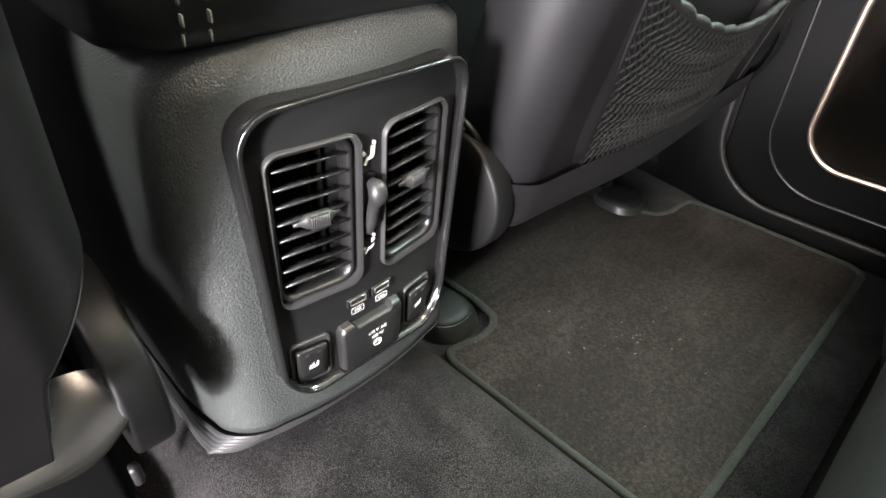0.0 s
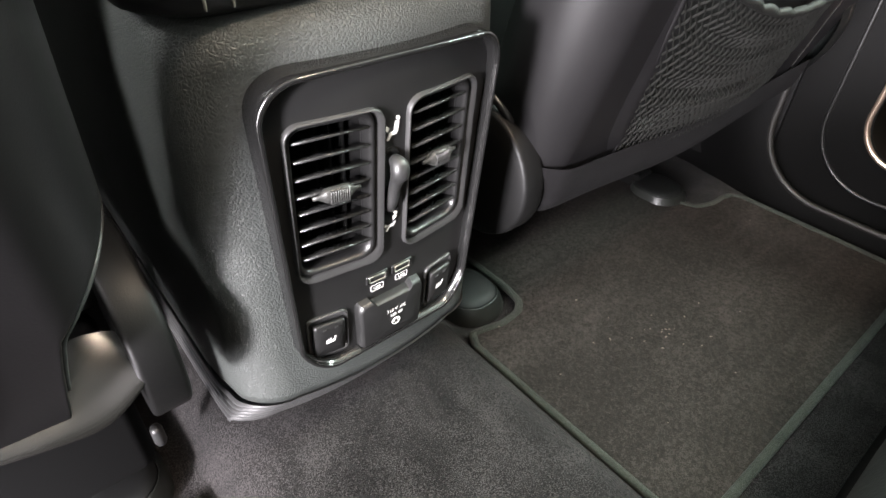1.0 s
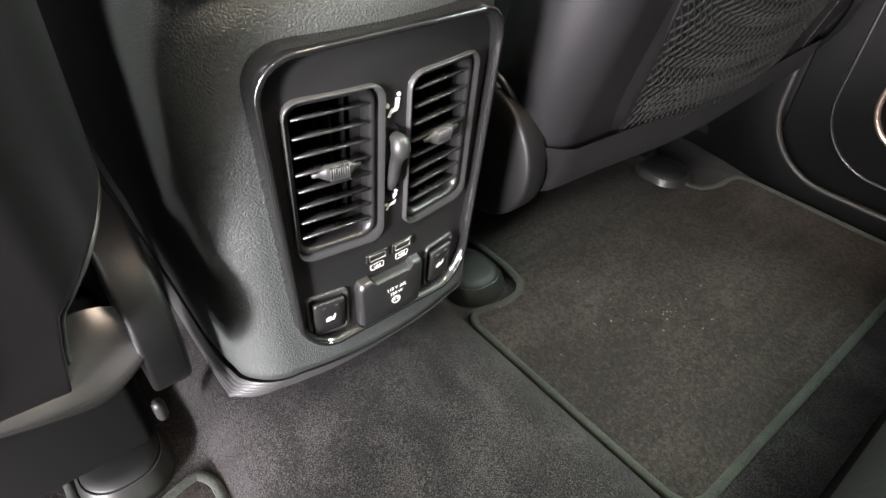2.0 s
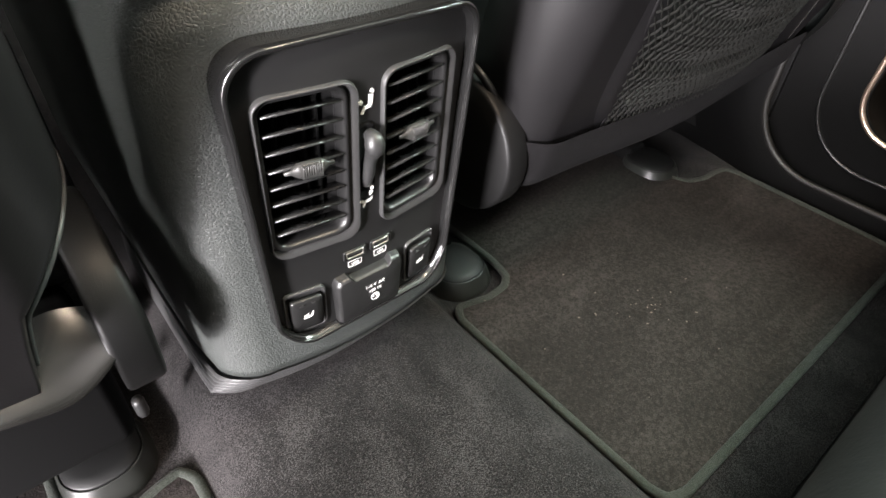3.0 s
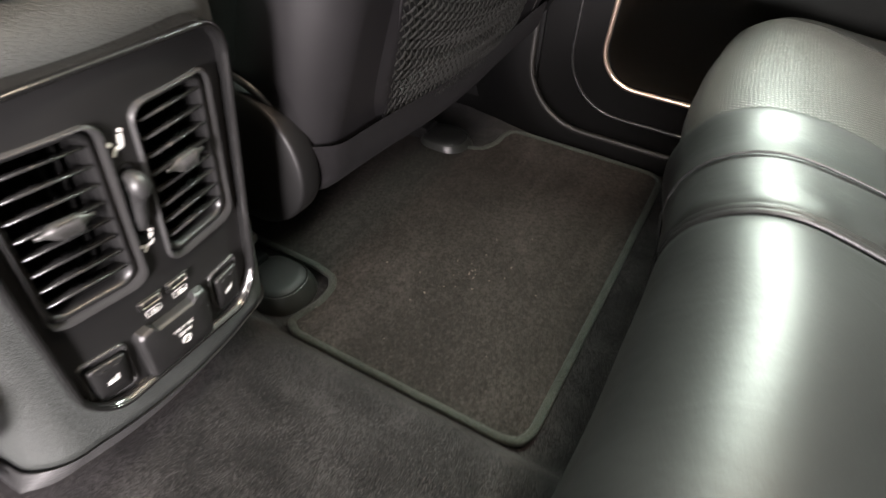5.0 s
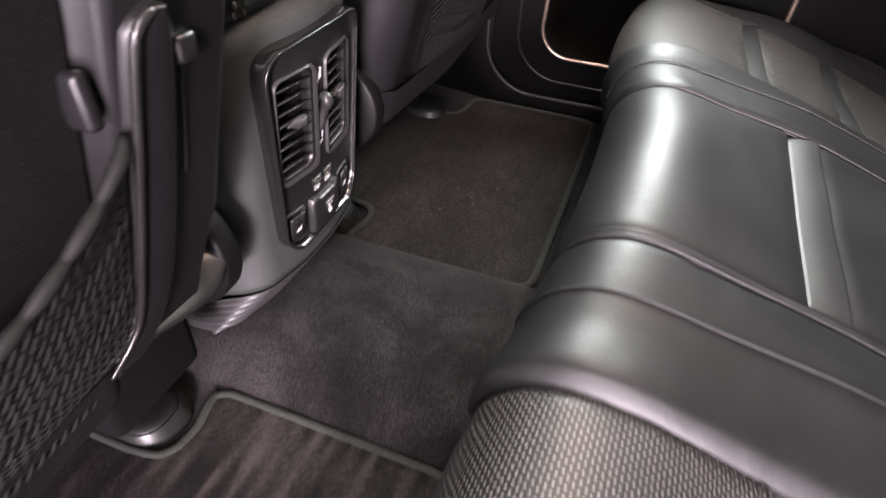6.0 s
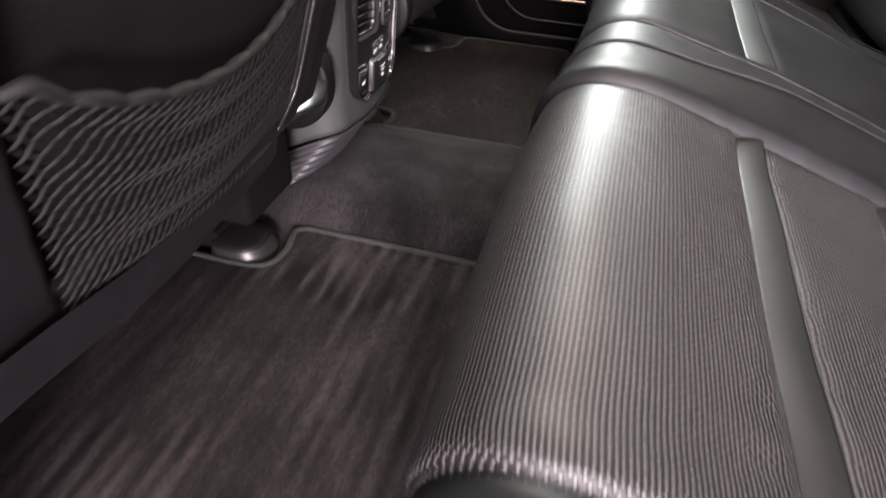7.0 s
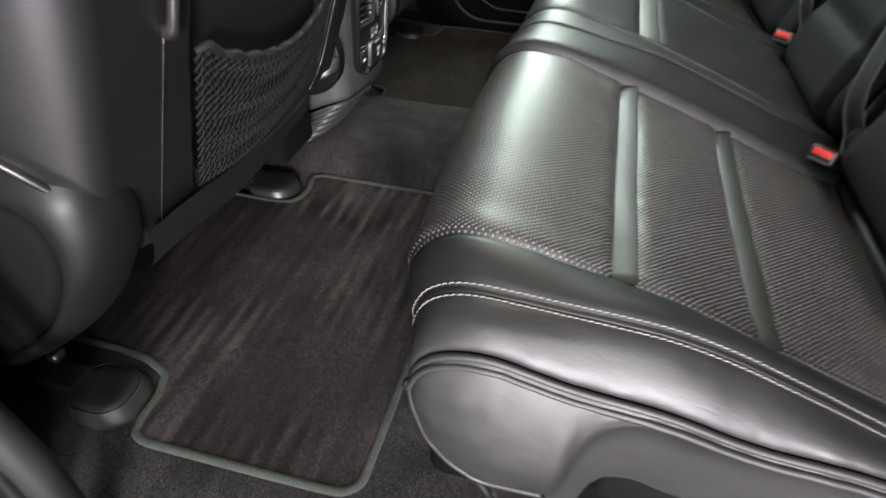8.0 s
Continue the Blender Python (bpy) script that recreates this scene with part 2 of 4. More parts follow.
def box(x0, x1, y0, y1, z0, z1, r=0.0, seg=2):
    bm = bmesh.new()
    bmesh.ops.create_cube(bm, size=1)
    for v in bm.verts:
        v.co = ((x0 + x1) / 2 + v.co.x * (x1 - x0), (y0 + y1) / 2 + v.co.y * (y1 - y0), (z0 + z1) / 2 + v.co.z * (z1 - z0))
    if r:
        bmesh.ops.bevel(bm, geom=bm.edges[:], offset=r, segments=seg, profile=0.5, affect="EDGES")
    return bm


def grid(nu, nv, fn, closed_u=False, uvfn=None):
    """A sheet from fn(u, v), u and v from 0 to 1."""
    bm = bmesh.new()
    rows = []
    for j in range(nv + 1):
        rows.append([bm.verts.new(fn(i / nu, j / nv)) for i in range(nu if closed_u else nu + 1)])
    lay = bm.loops.layers.uv.new("metres") if uvfn else None
    for j in range(nv):
        for i in range(nu):
            k = (i + 1) % nu if closed_u else i + 1
            f = bm.faces.new((rows[j][i], rows[j][k], rows[j + 1][k], rows[j + 1][i]))
            if lay:
                for lo, (a, b) in zip(f.loops, ((i, j), (i + 1, j), (i + 1, j + 1), (i, j + 1))):
                    lo[lay].uv = uvfn(a / nu, b / nv)
    return bm


def loft(rings, cap=True):
    """Closed rings of equal length, skinned one to the next."""
    bm = bmesh.new()
    vs = [[bm.verts.new(p) for p in r] for r in rings]
    n = len(vs[0])
    for a, b in zip(vs, vs[1:]):
        for i in range(n):
            bm.faces.new((a[i], a[(i + 1) % n], b[(i + 1) % n], b[i]))
    if cap:
        bm.faces.new(list(reversed(vs[0])))
        bm.faces.new(vs[-1])
    bmesh.ops.recalc_face_normals(bm, faces=bm.faces[:])
    return bm


def tube(points, radius, sides=8, closed=False, flat=1.0, up=(0, 0, 1)):
    pts = [Vector(p) for p in points]
    n = len(pts)
    rings = []
    for i, p in enumerate(pts):
        a = pts[(i - 1) % n] if closed or i else p
        b = pts[(i + 1) % n] if closed or i < n - 1 else p
        d = (b - a).normalized()
        s = d.cross(Vector(up))
        if s.length < 1e-4:
            s = d.cross(Vector((0, 1, 0)))
        s.normalize()
        w = s.cross(d)
        r = radius(i / (n - 1)) if callable(radius) else radius
        rings.append([p + s * math.cos(t) * r + w * math.sin(t) * r * flat for t in (2 * math.pi * k / sides for k in range(sides))])
    if closed:
        return loft(rings + rings[:1], cap=False)
    return loft(rings)


def rounded_rect(w, h, r, seg=5):
    """Points of a rounded rectangle round (0, 0), in order."""
    out = []
    for cx, cy, a0 in ((w / 2 - r, h / 2 - r, 0), (-w / 2 + r, h / 2 - r, 90), (-w / 2 + r, -h / 2 + r, 180), (w / 2 - r, -h / 2 + r, 270)):
        for k in range(seg + 1):
            a = radians(a0 + 90 * k / seg)
            out.append((cx + r * math.cos(a), cy + r * math.sin(a)))
    return out


def spline(pts, n):
    """n + 1 points along a smooth curve through pts (tuples of any length), even in its parameter."""
    P = np.array(pts, float)
    out = []
    for k in range(n + 1):
        t = k / n * (len(P) - 1)
        i = min(int(t), len(P) - 2)
        u = t - i
        p0, p1, p2, p3 = P[max(i - 1, 0)], P[i], P[i + 1], P[min(i + 2, len(P) - 1)]
        out.append(0.5 * (2 * p1 + (p2 - p0) * u + (2 * p0 - 5 * p1 + 4 * p2 - p3) * u * u + (3 * p1 - p0 - 3 * p2 + p3) * u ** 3))
    return out


def at_curve(pts, t):
    t = max(0.0, min(1.0, t)) * (len(pts) - 1)
    i = min(int(t), len(pts) - 2)
    return pts[i] * (1 - t + i) + pts[i + 1] * (t - i)


def smooth01(t):
    t = max(0.0, min(1.0, t))
    return t * t * (3 - 2 * t)


# ---------------------------------------------------------------- cabin shell
TUNNEL_Z = 0.058
TUNNEL_X = (0.0, 0.06, 0.100, 0.120, 0.134, 0.144, 0.152, 0.160, 0.172)
TUNNEL_H = (0.058, 0.056, 0.050, 0.043, 0.033, 0.016, 0.0, -0.010, -0.012)


def floor_z(x, y):
    z = sum(np.interp(abs(x) + d, TUNNEL_X, TUNNEL_H) for d in (-0.006, 0.0, 0.006)) / 3
    return float(z) + 0.0015 * noise.noise((x * 9, y * 9, 0))


def floor_pt(u, v):
    x, y = -0.86 + 1.67 * u, -0.75 + 2.3 * v
    return (x, y, floor_z(x, y))


tagged(part("floor", grid(190, 150, floor_pt), M_CARPET), "dark brown-grey cabin carpet rising over the centre tunnel", "carpet", kind="structure")
# Unseen ground, added to close the place below and bounce light.
tagged(part("ground", grid(2, 2, lambda u, v: (-6 + 12 * u, -6 + 12 * v, -0.42)), M_GROUND), "plain pale grey floor added under the car", "floor", kind="structure")
tagged(part("ceiling", box(-0.84, 0.84, -1.5, 0.9, 1.26, 1.30, 0.01), M_ROOF, smooth=False), "pale woven headliner under the roof", "ceiling", kind="structure")
tagged(part("wall_front", box(-0.90, 0.90, 1.50, 1.54, -0.05, 0.80), M_HARD, smooth=False), "dark bulkhead behind the front footwells", "wall", kind="structure")
tagged(part("wall_rear", box(-0.90, 0.90, -1.54, -1.50, -0.05, 0.80), M_HARD, smooth=False), "dark trim closing the cabin behind the seat", "wall", kind="structure")


def opening_line(y_front, z_low, r, y_rear, z_top, seg=10):
    """Lower front corner of a door opening: down the pillar, round the corner, back along the sill."""
    out = [(y_front, z_top), (y_front, (z_top + z_low) / 2), (y_front, z_low + r * 1.4)]
    for k in range(seg + 1):
        a = radians(90 * k / seg)
        out.append((y_front - r + r * math.cos(a), z_low + r - r * math.sin(a)))
    out += [(y_front - r - 0.1, z_low), (y_rear, z_low)]
    return out


def side_trim(sign, name, label):
    """Pillar foot and sill in one moulding, cut away for the door, with a rounded lip and a rubber seal."""
    x_in, x_out = (0.775 if sign > 0 else 0.838) * sign, (0.835 if sign > 0 else 0.91) * sign
    line = opening_line(0.046, 0.020, 0.115, -0.95, 1.05) if sign > 0 else opening_line(0.118, -0.020, 0.060, -0.95, 1.05)
    outer = [(1.45, 1.05), (1.45, 0.5), (1.45, 0.0)] + [(1.45 - 1.6 * k / 10, -0.06) for k in range(11)] + [(-0.5, -0.06), (-0.95, -0.06)]
    bm = bmesh.new()
    n = len(line)
    outer = outer[:n]
    prof = [(x_in + 0.030 * sign, 0.0, 1.0), (x_in + 0.034 * sign, -0.17, 0.0), (x_in + 0.020 * sign, -0.11, 0.0), (x_in + 0.006 * sign, -0.070, 0.0), (x_in - 0.002 * sign, -0.040, 0.0), (x_in - 0.003 * sign, -0.018, 0.0), (x_in, 0.0, 0.0), (x_in + 0.004 * sign, -0.005, 0.0), (x_in + 0.012 * sign, -0.008, 0.0), (x_out, -0.010, 0.0)]
    nrm = []
    for i in range(n):
        a, b = Vector(line[max(i - 1, 0)]), Vector(line[min(i + 1, n - 1)])
        d = (b - a).normalized()
        nrm.append(Vector((d.y, -d.x)))
    rows = []
    for x, off, far in prof:
        row = []
        for i in range(n):
            p = Vector(outer[i]) if far else Vector(line[i]) + nrm[i] * off
            row.append(bm.verts.new((x, p.x, p.y)))
        rows.append(row)
    for a, b in zip(rows, rows[1:]):
        for i in range(n - 1):
            bm.faces.new((a[i], a[i + 1], b[i + 1], b[i]))
    bmesh.ops.recalc_face_normals(bm, faces=bm.faces[:])
    ob = sharp(part(name, bm, M_TRIM), 50)
    tagged(ob, label, "door sill", kind="structure")
    # Bead added so the lip shows a lit line.
    put("lip_bead", tube([(x_in + 0.004 * sign, y, z) for y, z in line], 0.0055, 8, up=(1, 0, 0)), M_LIPBEAD, ob, "satin bead added along the opening's lip for its lit line")
    seal = opening_line(0.010, 0.006, 0.10, -0.95, 1.05) if sign > 0 else opening_line(0.050, -0.034, 0.05, -0.95, 1.05)
    put("door_seal", tube([(x_out - 0.012 * sign, y, z) for y, z in seal], 0.008, 8, up=(1, 0, 0)), M_SATIN, ob, "black rubber door seal")
    if sign < 0:
        for x, y, r in ((-0.862, 0.014, 0.017), (-0.868, 0.060, 0.008), (-0.872, 0.084, 0.0065), (-0.874, 0.106, 0.0065)):
            foot = [(x, y + 0.28 * max(0.0, z - 0.15), z) for z in (0.50 - 0.04 * k for k in range(14))]
            put("sill_rib", tube(foot + [(x, y - 0.02, -0.028), (x, -0.30, -0.030), (x, -0.95, -0.030)], r, 12, up=(1, 0, 0)), M_SILL, ob, "rounded ribs down the door opening")
    return ob


side_trim(1, "trim_right", "black plastic pillar foot and sill beside the closed door")
side_trim(-1, "trim_left", "black plastic pillar foot and sill beside the open doorway")
for sx in (-1, 1):
    nm = "wall_left" if sx < 0 else "wall_right"
    tagged(part(nm, box(min(0.80 * sx, 0.83 * sx), max(0.80 * sx, 0.83 * sx), 0.04 if sx > 0 else 0.40, 1.5, 0.02, 0.74), M_HARD, smooth=False), "dark front door trim below the window", "wall", kind="structure")


def build_right_door():
    d = thing("door_1", (0.83, -0.4, 0.05), "closed black rear door with a champagne-edged speaker pocket", "door", kind="structure")

    def face(u, v):
        y, z = -1.45 + 1.60 * u, -0.05 + 0.79 * v
        x = 0.812 - 0.004 * math.sin(v * 3.1)
        return (x, y, z)

    put("door_panel", grid(20, 24, face), M_TRIM, d, "grained black door panel")
    ring_pts = [(-0.300 + a - 0.06 * max(0.0, b), 0.258 + b) for a, b in rounded_rect(0.46, 0.302, 0.066, 10)]
    put("accent_ring", tube([(0.806, y, z) for y, z in ring_pts], 0.0042, 8, closed=True, up=(1, 0, 0)), M_ACCENT, d, "thin champagne metal accent ring")
    inner = [(-0.300 + a - 0.06 * max(0.0, b), 0.258 + b) for a, b in rounded_rect(0.448, 0.290, 0.061, 10)]
    rings = [[(0.808, y, z) for y, z in inner], [(0.8085, -0.300 + (y + 0.300) * 0.96, 0.258 + (z - 0.258) * 0.94) for y, z in inner]]
    put("speaker_panel", loft(rings), M_INFILL, d, "dark green-grey grained infill panel")
    groove = opening_line(-0.016, 0.050, 0.105, -0.62, 0.62)
    put("panel_bead", tube([(0.8075, y, z) for y, z in groove], 0.0032, 8, up=(1, 0, 0)), M_SATIN, d, "slim satin bead round the pocket")
    put("armrest", box(0.74, 0.82, -0.9, -0.05, 0.62, 0.685, 0.02, 3), M_HIDE, d)
    return d


build_right_door()

lamp = thing("ceiling_lamp", (0.10, -0.40, 1.26), "small warm dome lamp set in the headliner", "lamp")
rim = [[(0.10 + a * s, -0.40 + b * s, z) for a, b in rounded_rect(0.26, 0.14, 0.03, 5)] for s, z in ((1.12, 1.262), (1.10, 1.250), (1.0, 1.245), (0.98, 1.256))]
put("frame", loft(rim, cap=False), M_ROOF, lamp)
put("lens", loft([[(0.10 + a, -0.40 + b, z) for a, b in rounded_rect(0.255, 0.135, 0.03, 5)] for z in (1.252, 1.258)]), M_WHITE, lamp)

# ---------------------------------------------------------------- floor mats
def mat_outline(sign):
    """Outer edge with a scoop at each front corner for the seat rail covers."""
    pts = [(0.163, -0.200), (0.162, 0.062), (0.172, 0.081), (0.190, 0.079), (0.214, 0.073), (0.244, 0.076), (0.260, 0.090), (0.266, 0.130), (0.266, 0.32), (0.284, 0.335),
           (0.620, 0.335), (0.636, 0.32), (0.640, 0.150), (0.646, 0.105), (0.660, 0.070), (0.690, 0.058), (0.722, 0.057), (0.744, 0.051), (0.752, 0.030), (0.750, -0.204), (0.728, -0.228), (0.193, -0.228), (0.170, -0.220)]
    dense = []
    for i in range(len(pts)):
        p0, p1, p2, p3 = (np.array(pts[(i + k) % len(pts)]) for k in (-1, 0, 1, 2))
        for k in range(5):
            u = k / 5
            m1, m2 = (p2 - p0) * 0.25, (p3 - p1) * 0.25
            L = np.linalg.norm(p2 - p1)
            for m in (m1, m2):
                if np.linalg.norm(m) > L:
                    m *= L / np.linalg.norm(m)
            h = (2 * u ** 3 - 3 * u ** 2 + 1) * p1 + (u ** 3 - 2 * u ** 2 + u) * m1 + (-2 * u ** 3 + 3 * u ** 2) * p2 + (u ** 3 - u ** 2) * m2
            dense.append((h[0] * sign, h[1]))
    return dense


def build_mat(sign, label):
    ob = thing("floor_mat", (0.45 * sign, 0, -0.012), label, "floor mat", "rear floor mats")
    line = mat_outline(sign)
    bm = bmesh.new()
    vs = [bm.verts.new((x, y, -0.001)) for x, y in line]
    f = bm.faces.new(vs)
    ext = bmesh.ops.extrude_face_region(bm, geom=[f])
    for v in ext["geom"]:
        if isinstance(v, bmesh.types.BMVert):
            v.co.z = -0.010
    bmesh.ops.recalc_face_normals(bm, faces=bm.faces[:])
    put("mat_surface", bm, M_MAT_RIGHT if sign > 0 else M_MAT_LEFT, ob, "short brown-black pile with vacuum streaks", smooth=False)
    put("binding", tube([(x, y, -0.002) for x, y in line], 0.0054, 8, closed=True, flat=0.75), M_BIND, ob, "grey-green stitched edge binding")
    if sign > 0:
        rng = random.Random(5)
        bm = bmesh.new()
        for k in range(34):
            spread = 0.022 if k < 16 else 0.14
            x, y = 0.363 + rng.gauss(0, spread), -0.061 + rng.gauss(0, spread * 0.7)
            if 0.20 < x < 0.70 and y > -0.21:
                m4 = Matrix.Translation((x, y, 0.0004)) @ Matrix.Rotation(rng.uniform(0, 3.1), 4, "Z") @ Matrix.Diagonal((rng.uniform(1, 2.6), 1, 0.6, 1))
                bmesh.ops.create_icosphere(bm, subdivisions=1, radius=rng.uniform(0.0005, 0.0010), matrix=m4)
        put("lint", bm, M_LINT, ob, "pale specks of lint")["kind"] = "stuff"
    return ob


build_mat(1, "brown-black carpet floor mat with grey-green binding, lint on it")
build_mat(-1, "brown-black carpet floor mat with grey-green binding, vacuum streaks")


def rail_cover(x, y, sign):
    ob = thing("seat_rail_cover", (x, y, -0.012), "rounded black plastic cover on the seat rail end", "rail cover", "seat rail covers")
    def ring(k, z, dy=0.0):
        return [(x + a * k, y + b * k + dy, -0.012 + z) for a, b in rounded_rect(0.084, 0.094, 0.036, 7)]

    # Satin rim, lighter than the cap: light on the bevel put into colour.
    put("rim", loft([ring(1.0, 0.0), ring(1.0, 0.003), ring(0.985, 0.006), ring(0.93, 0.014, 0.001), ring(0.865, 0.0215, 0.003), ring(0.845, 0.0228, 0.003), ring(0.835, 0.0222, 0.003), ring(0.82, 0.018, 0.003)], cap=False), M_CAP, ob, "sloping satin rim of the cover")
    put("cap", loft([ring(0.825, 0.0190, 0.003), ring(0.82, 0.0218, 0.003), ring(0.79, 0.0240, 0.003), ring(0.60, 0.0262, 0.004), ring(0.25, 0.0272, 0.004)]), M_CAPTOP, ob, "matt black top of the cover")
    put("rail", box(x - 0.02, x + 0.02, y + 0.03, y + 0.45, -0.012, 0.022, 0.004), M_NEAR_BLACK, ob, smooth=False)
    return ob


for x, y, s in ((0.213, 0.138, 1), (0.648, 0.135, 1), (-0.222, 0.138, -1), (-0.706, 0.116, -1)):
    rail_cover(x, y, s)

# ---------------------------------------------------------------- rear of the centre console
def build_console():
    c = thing("centre_console", (0, 0.2, TUNNEL_Z), "black grained centre console with rear vents and controls", "console")
    VIEW_FIT = Matrix.Translation((0, 0.0171, -0.0072)) @ Matrix.Scale(1.117, 4)      # console scaled and shifted to fit the camera's view

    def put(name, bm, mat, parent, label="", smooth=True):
        bm.transform(VIEW_FIT)
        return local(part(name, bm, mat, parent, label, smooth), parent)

    BOW = 1.7          # the rear face bows out across its width

    def foot(y):
        return 0.127 - 0.042 * smooth01((y - 0.01) / 0.12)

    def body_ring(z, w=0.0):
        """w from 1 at the lower edge to 0: how far the ring follows the slanting foot line."""
        t = (z - 0.13) / 0.27
        half = 0.105 - 0.006 * abs(t - 0.45) - 0.010 * smooth01((t - 0.8) / 0.3)
        y0 = -0.001 - 0.012 * t
        r = 0.034
        yc = y0 + BOW * (half - r) ** 2
        pts = [(half, 0.55), (half, 0.3), (half, 0.2), (half, 0.12), (half, 0.08), (half, 0.05)]
        for k in range(9):
            a = radians(90 * k / 8)
            pts.append((half - r + r * math.cos(a), yc + r - r * math.sin(a)))
        n = 12
        pts += [((half - r) * (1 - 2 * k / n), y0 + BOW * ((half - r) * (1 - 2 * k / n)) ** 2) for k in range(1, n)]
        for k in range(9):
            a = radians(90 * k / 8)
            pts.append((-half + r - r * math.sin(a), yc + r - r * math.cos(a)))
        pts += [(-half, 0.05), (-half, 0.08), (-half, 0.12), (-half, 0.2), (-half, 0.3), (-half, 0.55)]
        return [(x, y, z + w * (foot(y) - 0.127)) for x, y in pts]

    zs = [(0.127, 1), (0.134, 0.95), (0.15, 0.8), (0.165, 0.6), (0.180, 0.4), (0.20, 0.2), (0.22, 0), (0.24, 0), (0.26, 0), (0.28, 0), (0.30, 0), (0.32, 0), (0.34, 0), (0.355, 0), (0.368, 0), (0.380, 0)]
    rings = [body_ring(z, w) for z, w in zs]
    top = body_ring(0.392)
    rings.append([(x * 0.95, y + 0.012 if y < 0.1 else y, 0.391) for x, y, z in top])
    rings.append([(x * 0.85, y + 0.03 if y < 0.1 else y, 0.394) for x, y, z in top])
    bm = loft(rings)
    gone = [f for f in bm.faces if abs(f.calc_center_median().x) < 0.060 and f.calc_center_median().y < 0.02 and 0.188 < f.calc_center_median().z < 0.352 and len(f.verts) == 4]
    bmesh.ops.delete(bm, geom=gone, context="FACES")
    put("body", bm, M_SHELL, c, "leather-grained soft black shell")

    # ribbed skirt below the shell, cut back under its rear edge
    base = [np.array(p) for p in body_ring(0.127)]

    def skirt(u, v):
        x, y, z = at_curve(base, u)
        y = min(y, 0.30)
        z_front, z_rear = 0.087 - 0.047 * v, 0.127 - 0.084 * v
        w = smooth01((y - 0.005) / 0.11)
        z = z_rear + (z_front - z_rear) * w
        yy = y + 0.064 * v * (1 - smooth01((y - 0.0) / 0.12))
        rib = 0.0024 * math.cos(v * 2 * math.pi * 6) + 0.0035 * v
        d = Vector((x, (y - 0.03) * 2, 0)).normalized() if y < 0.03 else Vector((math.copysign(1, x), 0, 0))
        return (x + d.x * rib, yy + d.y * rib, z)

    put("kick_skirt", grid(150, 60, skirt), M_SKIRT, c, "ribbed satin plastic kick skirt")

    # armrest lid
    lid = []
    for z, g in ((0.390, -0.006), (0.394, 0.001), (0.402, 0.0055), (0.425, 0.008), (0.455, 0.008), (0.475, 0.004), (0.485, -0.010), (0.488, -0.03)):
        lid.append([(a, 0.30 + b, z) for a, b in rounded_rect(0.215 + 2 * g, 0.60 + 2 * g, 0.03, 6)])
    put("armrest_lid", loft(lid), M_HIDE, c, "black leather armrest lid with pale stitching")
    # Solid near-black strip under the lid, the gap's shade given as colour.
    put("hinge_gap_fill", box(-0.085, 0.085, 0.02, 0.5, 0.385, 0.41), M_NEAR_BLACK, c, smooth=False)
    for sx in (-0.082, -0.070, 0.070, 0.082):
        for k in range(7):
            z = 0.395 + 0.0085 * k
            put("stitch", box(sx - 0.0006, sx + 0.0006, -0.0088 + (0.003 if k == 0 else 0), -0.0040, z, z + 0.0052, 0.0004, 1), M_DULLTHREAD, c)

    # face plate: a plane that leans back towards the seat at its top
    F = Matrix.Translation((0, -0.0085, 0.262)) @ Matrix.Rotation(radians(4.2), 4, "X")

    def on(bm):
        for v in bm.verts:
            v.co.y += BOW * v.co.x ** 2
        bm.transform(F)
        return bm

    def edge(s, dy, fat=0.0):
        """Outline of the face plate, wider above than below, with rounded lower corners drawn in."""
        pts = []
        for a, b in rounded_rect(0.149, 0.204, 0.022, 8):
            t = (b + 0.103) / 0.206
            w = 1.0 - 0.05 * (1 - t) - 0.10 * smooth01((0.22 - t) / 0.22)
            pts.append((0.003 + (a * w) * s + math.copysign(fat, a), dy, b * (1 + (s - 1) * 0.75) + math.copysign(fat, b)))
        return pts

    def ring_part(nm, mat, spec, label=""):
        return put(nm, on(loft([edge(s, dy) for s, dy in spec], cap=False)), mat, c, label)

    ring_part("bezel", M_GLOSS, [(1.050, 0.004), (1.050, -0.006), (1.042, -0.0105), (1.028, -0.0118), (1.012, -0.0105), (1.0, -0.0045), (0.998, 0.004)], "gloss black bezel ring")
    # Bead added to draw a continuous highlight line round the bezel.
    put("bezel_highlight_bead", on(tube(edge(1.036, -0.0108), 0.0016, 8, closed=True, up=(0, 1, 0))), M_GLOSS, c, "thin gloss bead added for the bezel's highlight line")
    VW, VH, VZ = 0.046, 0.096, 0.028
    bm = bmesh.new()
    loops = [edge(1.0, -0.0035)] + [[(cx + 0.0021 + a * 1.21, -0.0035, VZ - 0.0017 + b * 1.10) for a, b in rounded_rect(VW, VH, 0.008, 5)] for cx in (-0.036, 0.036)]
    edges = []
    for lp in loops:
        vs = [bm.verts.new(p) for p in lp]
        edges += [bm.edges.new((vs[i], vs[(i + 1) % len(vs)])) for i in range(len(vs))]
    bmesh.ops.triangle_fill(bm, use_beauty=True, use_dissolve=False, edges=edges, normal=(0, -1, 0))
    ext = bmesh.ops.extrude_face_region(bm, geom=bm.faces[:])
    for v in ext["geom"]:
        if isinstance(v, bmesh.types.BMVert):
            v.co.y += 0.003
    bmesh.ops.recalc_face_normals(bm, faces=bm.faces[:])
    for k in range(-7, 8):
        bmesh.ops.bisect_plane(bm, geom=bm.verts[:] + bm.edges[:] + bm.faces[:], plane_co=(0.0101 * k, 0, 0), plane_no=(1, 0, 0))
    sharp(put("face_plate", on(bm), M_PANEL, c, "matt black control plate"), 30)

